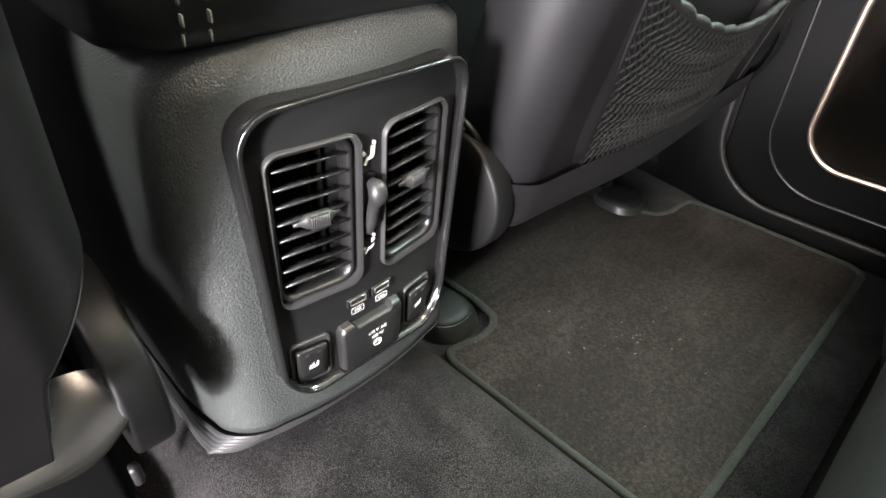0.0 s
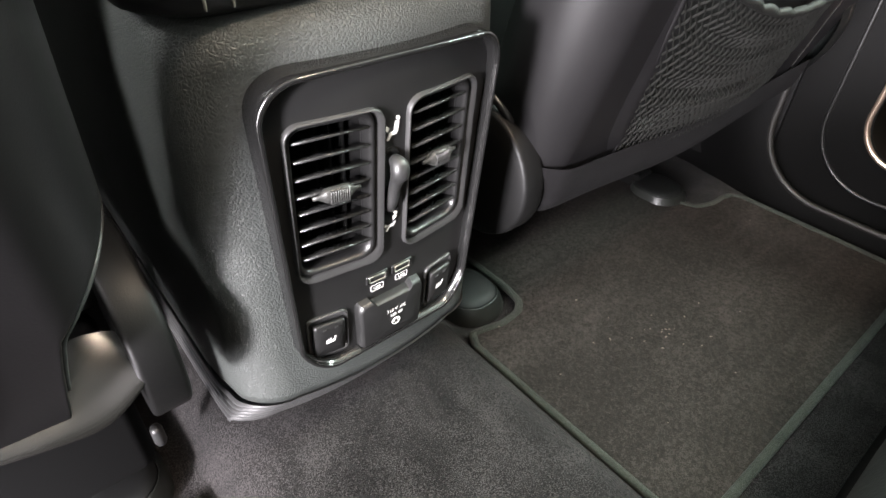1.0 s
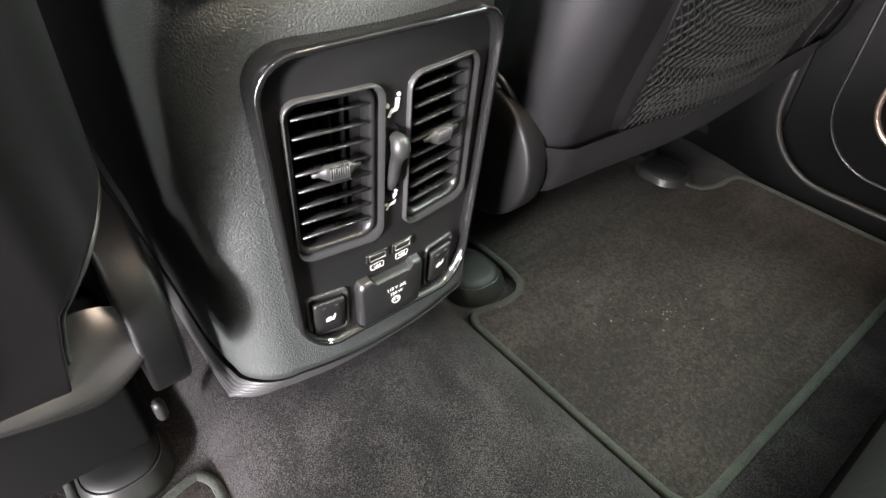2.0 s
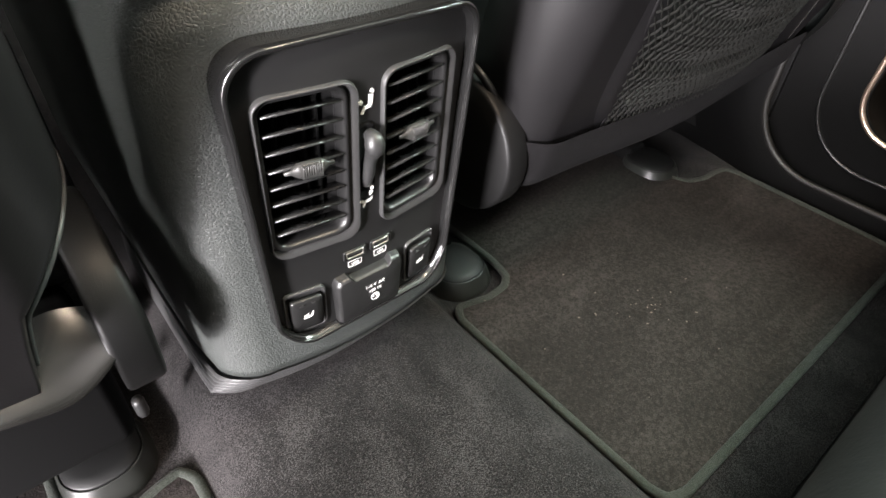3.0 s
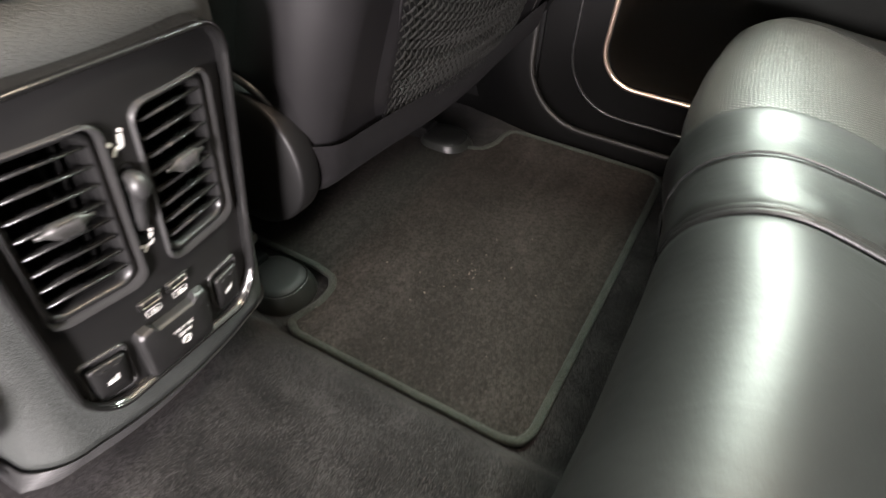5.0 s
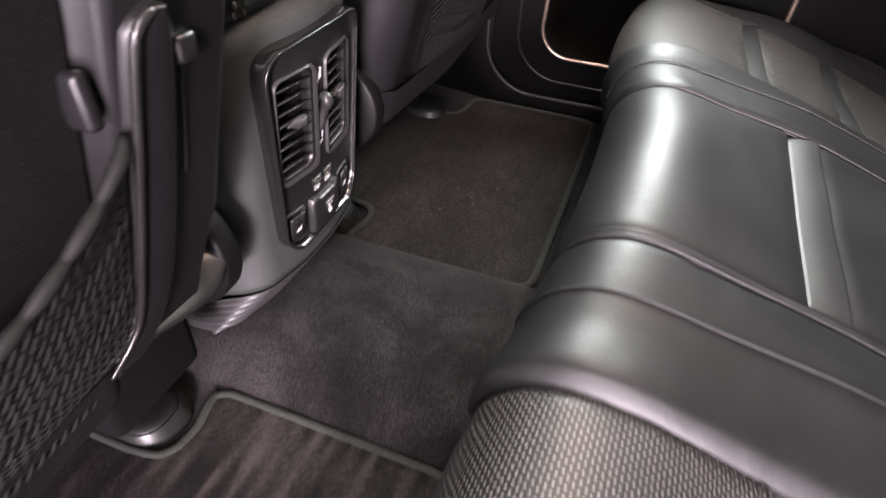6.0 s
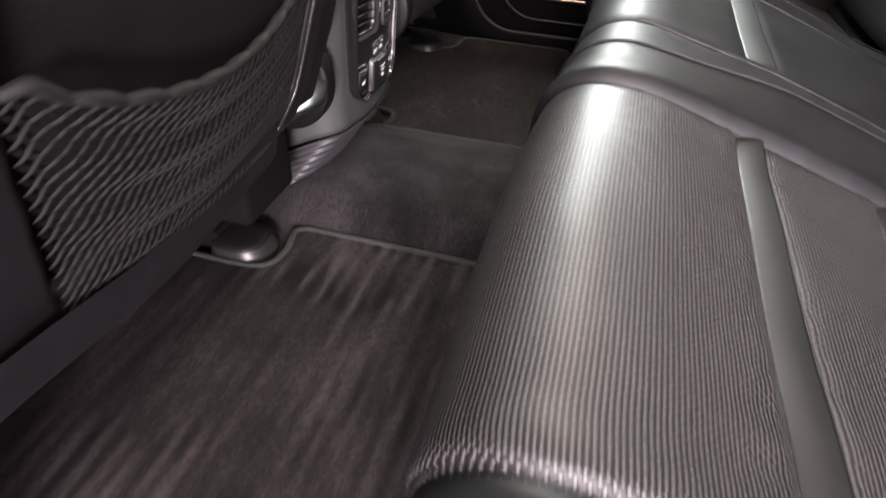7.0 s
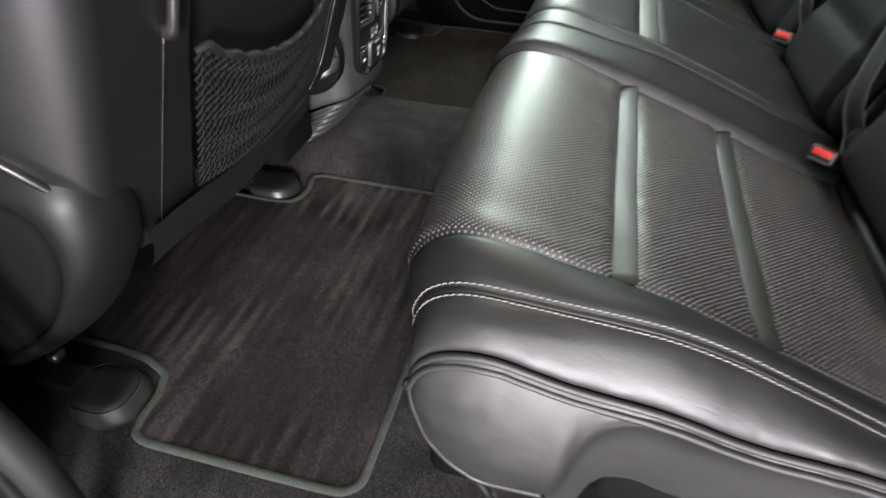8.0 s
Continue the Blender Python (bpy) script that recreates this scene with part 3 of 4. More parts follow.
    def vent(cx):
        w, h, zc = 0.046, 0.096, 0.028
        pts = rounded_rect(w, h, 0.008, 5)
        def ring(s, d, ox=0.0):
            return [(cx + ox + a * s, d, zc - ox * 0.8 + b * (1 + (s - 1) * w / h)) for a, b in pts]

        well = [ring(1.235, -0.0034, 0.0022), ring(1.215, -0.0062, 0.0021), ring(1.185, -0.0070, 0.0020), ring(1.11, -0.0012, 0.0004), ring(1.09, -0.0008)]
        rim = [ring(1.09, -0.0010), ring(1.085, -0.0036), ring(1.06, -0.0045), ring(1.00, -0.0045), ring(0.955, -0.0030), ring(0.925, 0.0010), ring(0.91, 0.0045)]
        v = put("air_vent", on(loft(rim, cap=False)), M_SATIN, c, "satin black vent surround")
        put("vent_well", on(loft(well, cap=False)), M_WELL, v, "sculpted recess round the vent")
        # Duct and fins in near-black; the vent's inner shade is in the colour.
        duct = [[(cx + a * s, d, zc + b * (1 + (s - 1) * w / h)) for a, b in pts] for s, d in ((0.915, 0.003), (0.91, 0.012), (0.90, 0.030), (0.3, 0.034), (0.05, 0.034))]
        put("duct", on(loft(duct, cap=False)), M_NEAR_BLACK, v)
        for k in range(8):
            z = zc - 0.0385 + 0.011 * k
            prof = [(-0.0050, 0.0022), (-0.0044, 0.0028), (-0.0032, 0.0026), (0.0060, -0.0008), (0.0062, -0.0016), (0.0050, -0.0018), (-0.0040, 0.0012), (-0.0049, 0.0016)]
            rings = [[(cx + sx * 0.0212, py, z + pz) for py, pz in prof] for sx in (-1, 1)]
            put("slat", on(loft(rings)), M_SLAT, v)
        for k in range(5):
            xx = cx - 0.0165 + 0.0082 * k
            put("fin", on(box(xx - 0.0006, xx + 0.0006, 0.014, 0.026, zc - 0.043, zc + 0.043)), M_NEAR_BLACK, v, smooth=False)
        zk = zc - 0.0385 + 0.011 * 4 + 0.0012
        prof = [(-0.0140, 0.0012), (-0.0108, 0.0014), (-0.0078, 0.0036), (-0.0064, 0.0046), (0.0064, 0.0046), (0.0078, 0.0036), (0.0108, 0.0014), (0.0140, 0.0012)]
        rings = [[(cx + px, -0.0065 + math.cos(t) * r * 0.8, zk + math.sin(t) * r) for t in (2 * math.pi * q / 12 for q in range(12))] for px, r in prof]
        kn = put("vent_knob", on(loft(rings)), M_GREYKNOB, v, "ribbed grey vent knob")
        for q in range(9):
            xx = cx - 0.0052 + 0.0013 * q
            put("rib", on(box(xx - 0.00032, xx + 0.00032, -0.0106, -0.0075, zk - 0.0042, zk + 0.0042, 0.00025, 1)), M_GREYKNOB, kn)
        return v

    vent(-0.036)
    vent(0.036)

    # air direction slider between the vents
    sl = put("slider_slot", on(loft([[(a * s, d, 0.024 + b * s) for a, b in rounded_rect(0.0105, 0.050, 0.005, 5)] for s, d in ((1.12, -0.0034), (1.05, -0.0046), (0.98, -0.0040), (0.95, -0.0036))])), M_NEAR_BLACK, c)
    lever = [(0, -0.003, -0.015), (0, -0.0060, -0.007), (0, -0.0075, 0.002), (0, -0.0100, 0.010), (0, -0.0125, 0.0155), (0, -0.0110, 0.0200), (0, -0.006, 0.0215)]
    rad = [0.0032, 0.0036, 0.0036, 0.0042, 0.0056, 0.0054, 0.0034]
    pts = spline(lever, 18)
    rr = spline([(q, 0) for q in rad], 18)
    put("slider_lever", on(tube([(p[0], p[1], p[2] + 0.024) for p in pts], lambda t: float(at_curve(rr, t)[0]), 12, up=(1, 0, 0))), M_KNOB, sl, "dark grey rubbery slider lever")

    # seat and arrow symbols: plain dots and bars
    def bar(x0, z0, x1, z1, w, parent):
        d = Vector((x1 - x0, 0, z1 - z0))
        nn = Vector((-d.z, 0, d.x)).normalized() * w / 2
        bm = bmesh.new()
        q = [(x0 + nn.x, z0 + nn.z), (x1 + nn.x, z1 + nn.z), (x1 - nn.x, z1 - nn.z), (x0 - nn.x, z0 - nn.z)]
        vs = [[bm.verts.new((a, y, b)) for a, b in q] for y in (-0.0042, -0.0034)]
        for i in range(4):
            bm.faces.new((vs[0][i], vs[0][(i + 1) % 4], vs[1][(i + 1) % 4], vs[1][i]))
        bm.faces.new(vs[0])
        bmesh.ops.recalc_face_normals(bm, faces=bm.faces[:])
        return put("print_bar", on(bm), M_WHITE, parent, smooth=False)

    def dot(x, z, r, parent):
        rings = [[(x + math.cos(t) * r, y, z + math.sin(t) * r) for t in (2 * math.pi * q / 12 for q in range(12))] for y in (-0.0042, -0.0034)]
        return put("print_dot", on(loft(rings)), M_WHITE, parent, smooth=False)

    def air_symbol(zc, arrow):
        dot(0.0040, zc + 0.0064, 0.0012, c)
        bar(0.0034, zc + 0.0046, 0.0027, zc - 0.0016, 0.0024, c)
        bar(0.0030, zc - 0.0018, -0.0012, zc - 0.0026, 0.0019, c)
        bar(-0.0010, zc - 0.0026, -0.0026, zc - 0.0060, 0.0014, c)
        za = zc + 0.0012 * arrow
        bar(-0.0060, za, -0.0026, za, 0.0011, c)
        bar(-0.0036, za + 0.0013, -0.0022, za, 0.0009, c)
        bar(-0.0036, za - 0.0013, -0.0022, za, 0.0009, c)

    air_symbol(0.0625, 1)
    air_symbol(-0.0020, -1)

    # lower row: usb sockets, outlet cover, two heated seat switches
    def text(body, x, z, size, parent, y=-0.0042):
        cu = bpy.data.curves.new("lettering", "FONT")
        cu.body, cu.size, cu.align_x, cu.align_y, cu.extrude = body, size, "CENTER", "CENTER", 0.0001
        tmp = bpy.data.objects.new("lettering", cu)
        scene.collection.objects.link(tmp)
        dg = bpy.context.evaluated_depsgraph_get()
        me = bpy.data.meshes.new_from_object(tmp.evaluated_get(dg))
        bpy.data.objects.remove(tmp)
        me.transform(VIEW_FIT @ F @ Matrix.Translation((x, y + BOW * x ** 2, z)) @ Matrix.Rotation(math.atan(2 * BOW * x), 4, "Z") @ Matrix.Rotation(radians(90), 4, "X"))
        me.materials.clear()
        me.materials.append(M_WHITE)
        return local(_parented(new("lettering", me), parent), parent)

    for sx in (-0.0095, 0.0105):
        zc = -0.0435
        u = put("usb_socket", on(loft([[(sx + a * s, d, zc + b * s) for a, b in rounded_rect(0.0155, 0.0072, 0.0012, 3)] for s, d in ((1.1, -0.0034), (1.06, -0.0050), (0.96, -0.0050), (0.86, -0.0036))])), M_SATIN, c, "usb socket with metal shell")
        put("shell", on(loft([[(sx + a * s, d, zc + b * s) for a, b in rounded_rect(0.0128, 0.0050, 0.0006, 2)] for s, d in ((1.0, -0.0042), (1.0, -0.0052), (0.9, -0.0052), (0.88, -0.0042))], cap=False)), M_METAL, u)
        put("tongue", on(box(sx - 0.005, sx + 0.005, -0.0048, -0.0038, zc - 0.0002, zc + 0.0018)), M_KNOB, u, smooth=False)
        tag = rounded_rect(0.0098, 0.0050, 0.001, 3)
        put("label_frame", on(tube([(sx + a, -0.0040, zc - 0.0088 + b) for a, b in tag], 0.00022, 4, closed=True, up=(0, 1, 0))), M_WHITE, u)
        text("USB", sx, zc - 0.0088, 0.0032, u)

    # outlet cover, proud of the plate, with a thumb ledge above
    zc = -0.0815
    shape = [(-0.0255, 0.0165), (-0.0235, 0.0205), (-0.0165, 0.0215), (-0.0135, 0.0185), (0.0135, 0.0185), (0.0165, 0.0215), (0.0235, 0.0205), (0.0255, 0.0165), (0.0240, -0.019), (-0.0240, -0.019)]
    o = put("outlet_cover", on(loft([[(a * s, d, zc + b * s) for a, b in shape] for s, d in ((1.06, -0.003), (1.035, -0.0075), (0.985, -0.0102), (0.94, -0.0108), (0.5, -0.0112))])), M_PANEL, c, "matt black hinged power outlet cover")
    sharp(o, 40)
    text("115 V  AC", 0.0015, zc + 0.0082, 0.0037, o, -0.0116)
    text("150 W", 0.0015, zc + 0.0030, 0.0037, o, -0.0116)
    put("outlet_mark", on(tube([(0.0015 + 0.0032 * math.cos(t), -0.0116, zc - 0.0040 + 0.0032 * math.sin(t)) for t in (2 * math.pi * q / 24 for q in range(24))], 0.00035, 4, closed=True, up=(0, 1, 0))), M_WHITE, o)
    for dx in (-0.0012, 0.0020):
        b2 = bar(dx * 0.8 + 0.0012, zc - 0.0030, dx * 0.8 + 0.0012, zc - 0.0052, 0.0006, o)
        b2.data.transform(Matrix.Translation((0, -0.0083, 0)))

    for sx in (-0.0465, 0.0465):
        zb = -0.0790
        w = put("heater_well", on(loft([[(sx + a * s, d, zb + b * s) for a, b in rounded_rect(0.026, 0.036, 0.004, 4)] for s, d in ((1.10, -0.0034), (1.08, -0.0052), (1.02, -0.0058), (0.98, -0.0045), (0.95, -0.0037))])), M_WELL, c)
        bt = put("heater_switch", on(loft([[(sx + a * s, d - (0.0012 if b > 0 else 0), zb - 0.001 + b * s) for a, b in rounded_rect(0.021, 0.030, 0.002, 3)] for s, d in ((1.0, -0.0038), (1.0, -0.0062), (0.95, -0.0072), (0.4, -0.0070))])), M_PANEL, w, "black heated seat switch with white symbol")
        for x0, z0, x1, z1, ww in ((0.0045, 0.0050, 0.0030, -0.0020, 0.0016), (0.0032, -0.0020, -0.0040, -0.0030, 0.0016), (-0.0015, 0.0015, -0.0015, -0.0015, 0.0007), (0.0000, 0.0025, 0.0000, -0.0015, 0.0007), (-0.0032, 0.0010, -0.0032, -0.0018, 0.0007)):
            q = bar(sx + x0 * 0.78, zb - 0.002 + z0 * 0.78, sx + x1 * 0.78, zb - 0.002 + z1 * 0.78, ww * 0.8, bt)
            q.data.transform(Matrix.Translation((0, -0.0040, 0)))
        for dx in (-0.0040, 0.0040):
            put("indicator", on(box(sx + dx - 0.0012, sx + dx + 0.0012, -0.0090, -0.0080, zb + 0.0090, zb + 0.0104)), M_KNOB, bt, smooth=False)
    return c


def _parented(ob, parent):
    ob.parent = parent
    return ob


build_console()

# ---------------------------------------------------------------- front seats, seen from behind
SEAT_LEAN = 0.30


def back_y(z):
    return -0.006 - SEAT_LEAN * (z - 0.28)


# lower edge of the back moulding across its width: a notch at the inner corner, rising over the recliner at the outer one
LOW_X_LEFT = (0.155, 0.165, 0.174, 0.187, 0.199, 0.206, 0.213, 0.660, 0.672, 0.700, 0.720, 0.740, 0.755)
LOW_Z_LEFT = (0.340, 0.332, 0.323, 0.309, 0.294, 0.262, 0.217, 0.217, 0.240, 0.290, 0.316, 0.347, 0.374)

LOW_X_RIGHT = (0.155, 0.163, 0.170, 0.175, 0.181) + LOW_X_LEFT[7:]
LOW_Z_RIGHT = (0.318, 0.294, 0.264, 0.236, 0.217) + LOW_Z_LEFT[7:]


def build_front_seat(sign, label):
    inner, outer = 0.155, 0.755
    fore = 0.008 if sign > 0 else 0.0
    low_x, low_z = (LOW_X_RIGHT, LOW_Z_RIGHT) if sign > 0 else (LOW_X_LEFT, LOW_Z_LEFT)
    s = thing("front_seat", (0.41 * sign, 0.10, 0.0), label, "car seat", "front seats")

    def put(name, bm, mat, parent, label="", smooth=True):
        bmesh.ops.translate(bm, verts=bm.verts[:], vec=(0, fore, 0))
        return local(part(name, bm, mat, parent, label, smooth), parent)

    def shell(u, v):
        """Back moulding: u from the inner flank round the back to the outer flank, v upwards."""
        a, b = inner, outer
        rx, ry, deep = 0.046, 0.082, 0.003
        flat, arc = (b - a) - 2 * rx, 0.103
        total = 2 * deep + 2 * arc + flat
        L = u * total
        if L < deep:
            x, d = a, deep + ry - L
        elif L < deep + arc:
            t = (L - deep) / arc * math.pi / 2
            x, d = a + rx - rx * math.cos(t), ry - ry * math.sin(t)
        elif L < deep + arc + flat:
            x, d = a + rx + (L - deep - arc), 0.0
        elif L < deep + 2 * arc + flat:
            t = (L - deep - arc - flat) / arc * math.pi / 2
            x, d = b - rx + rx * math.sin(t), ry - ry * math.cos(t)
        else:
            x, d = b, ry + (L - deep - 2 * arc - flat)
        z0 = float(np.interp(x, low_x, low_z))
        if x > 0.66:
            z0 += 0.020 * smooth01(d / 0.12)
        z = z0 + (0.90 - z0) * v ** 1.4
        tuck = 0.016 * (1 - smooth01((z - z0) / 0.016))
        y = back_y(z) + d + tuck
        # recess behind the pocket
        if 0.27 < x < 0.62 and z > 0.25:
            edge = 0.588 + 0.014 * min(1.0, max(0.0, (z - 0.24) / 0.18))
            e = smooth01((x - 0.276) / 0.010) * smooth01((edge - x) / 0.006) * smooth01((z - 0.25) / 0.02)
            y += 0.020 * e
        return (x * sign, y, z)

    put("back_shell", grid(210, 70, shell), M_SEATPL, s, "smooth black plastic seat back")

    # Sheet added behind the net; the recess's shade is put into its colour.
    def lining(u, v):
        x, z = 0.288 + 0.296 * u, 0.268 + 0.50 * v
        return (x * sign, back_y(z) + 0.0165 - 0.003 * math.sin(math.pi * u), z)

    put("pocket_shade_sheet", grid(24, 24, lining), M_POCKET_SHADE, s, "near-black sheet darkening the recess behind the net pocket")

    # raised pad beside the pocket, with a crisp outer edge, rounded over at its top
    bar_l = spline([(0.322, 0.247), (0.296, 0.270), (0.285, 0.295), (0.280, 0.35), (0.276, 0.42), (0.274, 0.480), (0.270, 0.498), (0.256, 0.506)], 48)
    bar_r = spline([(0.276, 0.232), (0.250, 0.256), (0.236, 0.292), (0.231, 0.35), (0.229, 0.42), (0.230, 0.474), (0.236, 0.494), (0.248, 0.505)], 48)

    def bar(u, v):
        l, r = at_curve(bar_l, v), at_curve(bar_r, v)
        p = r + (l - r) * u
        h = (0.012 if sign < 0 else 0.005) * min(1.0, math.sin(math.pi * u) ** 0.35 if u > 0.5 else smooth01(u * 2)) * smooth01(v / 0.06) * smooth01((1 - v) / 0.05)
        return (p[0] * sign, back_y(p[1]) - h + 0.001, p[1])

    put("raised_bar", grid(24, 60, bar), M_SEATPL, s, "raised satin bar beside the pocket")
    if sign < 0:
        # Lighter, glossier bead added in place of the highlight on the bar's edge.
        ridge = [at_curve(bar_l, 0.04 + 0.90 * k / 60) for k in range(61)]
        put("bar_highlight", tube([((p[0] - 0.001) * sign, back_y(p[1]) - 0.0095, p[1]) for p in ridge], lambda t: 0.0022 + 0.0008 * t, 8, up=(0, 1, 0)), M_LIP, s, "lighter glossy bead for the highlight along the bar's edge")
        put("net_anchor", box(-0.295, -0.285, back_y(0.47) + 0.004, back_y(0.47) + 0.022, 0.448, 0.480, 0.004, 3), M_SEATPL, s, "satin anchor of the net pocket")
        groove = spline([(0.231, 0.472), (0.229, 0.43), (0.227, 0.385)], 20)
        put("bar_joint", tube([(p[0] * sign, back_y(p[1]) - 0.0015, p[1]) for p in groove], 0.0011, 6, up=(0, 1, 0)), M_LIP, s, "thin joint beside the bar")
        put("bar_catch", box(-0.239, -0.224, back_y(0.48) - 0.006, back_y(0.48) + 0.008, 0.466, 0.482, 0.003, 2), M_SEATPL, s, "small catch at the top of the joint")
    hook = spline([(0.630, back_y(0.62) - 0.004, 0.62), (0.634, back_y(0.52) - 0.006, 0.52), (0.638, back_y(0.465) - 0.008, 0.465), (0.637, back_y(0.447) - 0.006, 0.447), (0.632, back_y(0.443) + 0.004, 0.443)], 30)
    put("panel_edge", tube([(p[0] * sign, p[1], p[2]) for p in hook], lambda t: 0.005 + 0.003 * smooth01((t - 0.6) / 0.3), 10, up=(0, 1, 0)), M_LIP, s, "satin edge of the upper back panel")
    line = spline([(0.640, back_y(0.44) - 0.0006, 0.44), (0.644, back_y(0.35) - 0.0006, 0.35), (0.648, back_y(0.25) - 0.0006, 0.25)], 20)
    put("panel_joint", tube([(p[0] * sign, p[1], p[2]) for p in line], 0.0008, 6, up=(0, 1, 0)), M_LIP, s)

    # carpeted flap under the shell
    x_flap = 0.158 if sign > 0 else 0.288

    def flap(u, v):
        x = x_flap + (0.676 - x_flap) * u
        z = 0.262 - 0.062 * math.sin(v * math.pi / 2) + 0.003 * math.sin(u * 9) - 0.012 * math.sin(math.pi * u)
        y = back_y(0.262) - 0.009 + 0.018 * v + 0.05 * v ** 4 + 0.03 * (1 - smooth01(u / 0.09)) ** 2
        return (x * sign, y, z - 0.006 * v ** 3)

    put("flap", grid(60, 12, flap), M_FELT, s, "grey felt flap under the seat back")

    # slack net pocket with a gathered elastic top
    def net_pt(u, v):
        x0, x1 = (0.285 - 0.007 * v if sign < 0 else 0.274 - 0.040 * v), 0.584 + 0.016 * v
        x = x0 + (x1 - x0) * u
        top = 0.440 - 0.026 * u - 0.054 * math.sin(math.pi * min(1.0, u * 1.04)) ** 0.75
        low = 0.240 + 0.004 * smooth01((u - 0.7) / 0.3)
        z = low + (top - low) * v
        bulge = 0.026 * math.sin(u * math.pi) ** 0.8 * (0.35 + 0.65 * v)
        fold = (0.0024 * math.sin(v * 21 + 2.2 * math.sin(u * 4)) + 0.0012 * math.sin(v * 37 + 5 * u)) * math.sin(u * math.pi) ** 0.5
        return Vector((x * sign, back_y(z) - 0.003 - bulge - fold, z))

    bm = bmesh.new()
    NU, NV = 34, 17
    for family in (0, 1):
        wide, deep = ((0.0014, 0.0014), (0.0010, 0.0009))[family if sign > 0 else 1 - family]
        for k in range(-NV, NU + 1):
            pts = []
            for j in range(NV * 2 + 1):
                i = k + j / 2 if family == 0 else k + NV - j / 2
                if -0.01 <= i <= NU + 0.01:
                    pts.append(net_pt(min(1, max(0, i / NU)), j / (NV * 2)) + Vector((0, (0.0006 if (j + family) % 2 else -0.0006), 0)))
            if len(pts) < 2:
                continue
            prev = None
            for a, p in enumerate(pts):
                q = pts[min(a + 1, len(pts) - 1)] - pts[max(a - 1, 0)]
                side = q.cross(Vector((0, 1, 0))).normalized() * wide
                dy = Vector((0, deep, 0))
                ring = [bm.verts.new(p + side), bm.verts.new(p - dy), bm.verts.new(p - side)]
                if prev:
                    bm.faces.new((prev[0], prev[1], ring[1], ring[0]))
                    bm.faces.new((prev[1], prev[2], ring[2], ring[1]))
                prev = ring
    net = put("net_pocket", bm, M_NET, s, "slack olive-black net pocket")
    net["kind"] = "stuff"
    band = []
    for k in range(121):
        p = net_pt(k / 120, 1.0)
        g = abs(math.sin(k / 120 * math.pi * 11))
        band.append((p.x, p.y - 0.001 - 0.002 * g, p.z + 0.002 * g))
    put("pocket_tape", tube([net_pt(0.0, k / 24) + Vector((0, 0.001, 0)) for k in range(25)], 0.0032, 8, flat=0.5, up=(0, 1, 0)), M_SEATPL, s)
    put("elastic_hem", tube(band, lambda t: 0.0034 + 0.0012 * abs(math.sin(t * math.pi * 11)), 8), M_NET, s, "gathered elastic hem of the pocket")

    # recliner covers: a disc inside, a longer shield outside
    rings = []
    for r, dx in ((0.060, 0.0125), (0.0725, 0.0125), (0.0748, 0.0112), (0.0755, 0.009), (0.0755, -0.0085), (0.0745, -0.0110), (0.072, -0.0125), (0.055, -0.0140), (0.030, -0.0150), (0.008, -0.0153)):
        rings.append([((0.163 + dx) * sign, 0.074 + r * 0.93 * math.cos(t), 0.238 + r * 0.90 * math.sin(t)) for t in (2 * math.pi * q / 40 for q in range(40))])
    put("recliner_cover", loft(rings), M_HARD, s, "round black recliner cover")
    shield = spline([(0.34, 0.30), (0.30, 0.385), (0.13, 0.390), (0.04, 0.376), (-0.009, 0.353), (-0.023, 0.318), (-0.018, 0.280), (-0.003, 0.247), (0.03, 0.195), (0.07, 0.150), (0.13, 0.10), (0.19, 0.065), (0.30, 0.06), (0.34, 0.12), (0.34, 0.30)], 98)[:-1]
    rings = []
    for k, x in ((0.98, 0.690), (1.0, 0.703), (1.0, 0.711), (0.988, 0.723), (0.962, 0.735), (0.915, 0.746), (0.85, 0.754), (0.79, 0.757), (0.765, 0.755), (0.755, 0.748)):
        rings.append([(x * sign, 0.14 + (p[0] - 0.14) * k, 0.23 + (p[1] - 0.23) * k) for p in shield])
    put("side_shield", loft(rings, cap=False), M_SHIELD, s, "long black plastic seat side shield")
    # Face split off in near-black, darker than the shield's rim.
    face = [[(x * sign, 0.14 + (p[0] - 0.14) * k, 0.23 + (p[1] - 0.23) * k) for p in shield] for k, x in ((0.758, 0.751), (0.60, 0.752), (0.3, 0.752), (0.05, 0.752))]
    put("shield_face", loft(face), M_NEAR_BLACK, s, "near-black part across the face of the side shield")

    rim = [shell(k / 800, 0.0) for k in range(400, 801)]
    rim = [p for p in rim if p[0] * sign > 0.675][::3]
    put("shell_lip", tube([(p[0] + 0.001 * sign, p[1] - 0.002, p[2]) for p in rim], 0.0042, 8, up=(1, 0, 0)), M_SEATPL, s, "rolled lower lip of the seat back")
    notch = [shell(k / 1200, 0.0) for k in range(0, 420)]
    notch = [p for p in notch if p[0] * sign < (0.2125 if sign < 0 else 0.1805)][::6]
    put("notch_edge", tube([(p[0], p[1] - 0.001, p[2]) for p in notch], 0.0016 if sign < 0 else 0.0045, 6, up=(0, 1, 0)), M_SKIRT if sign < 0 else M_SEATPL, s, "thin pale edge of the corner notch")

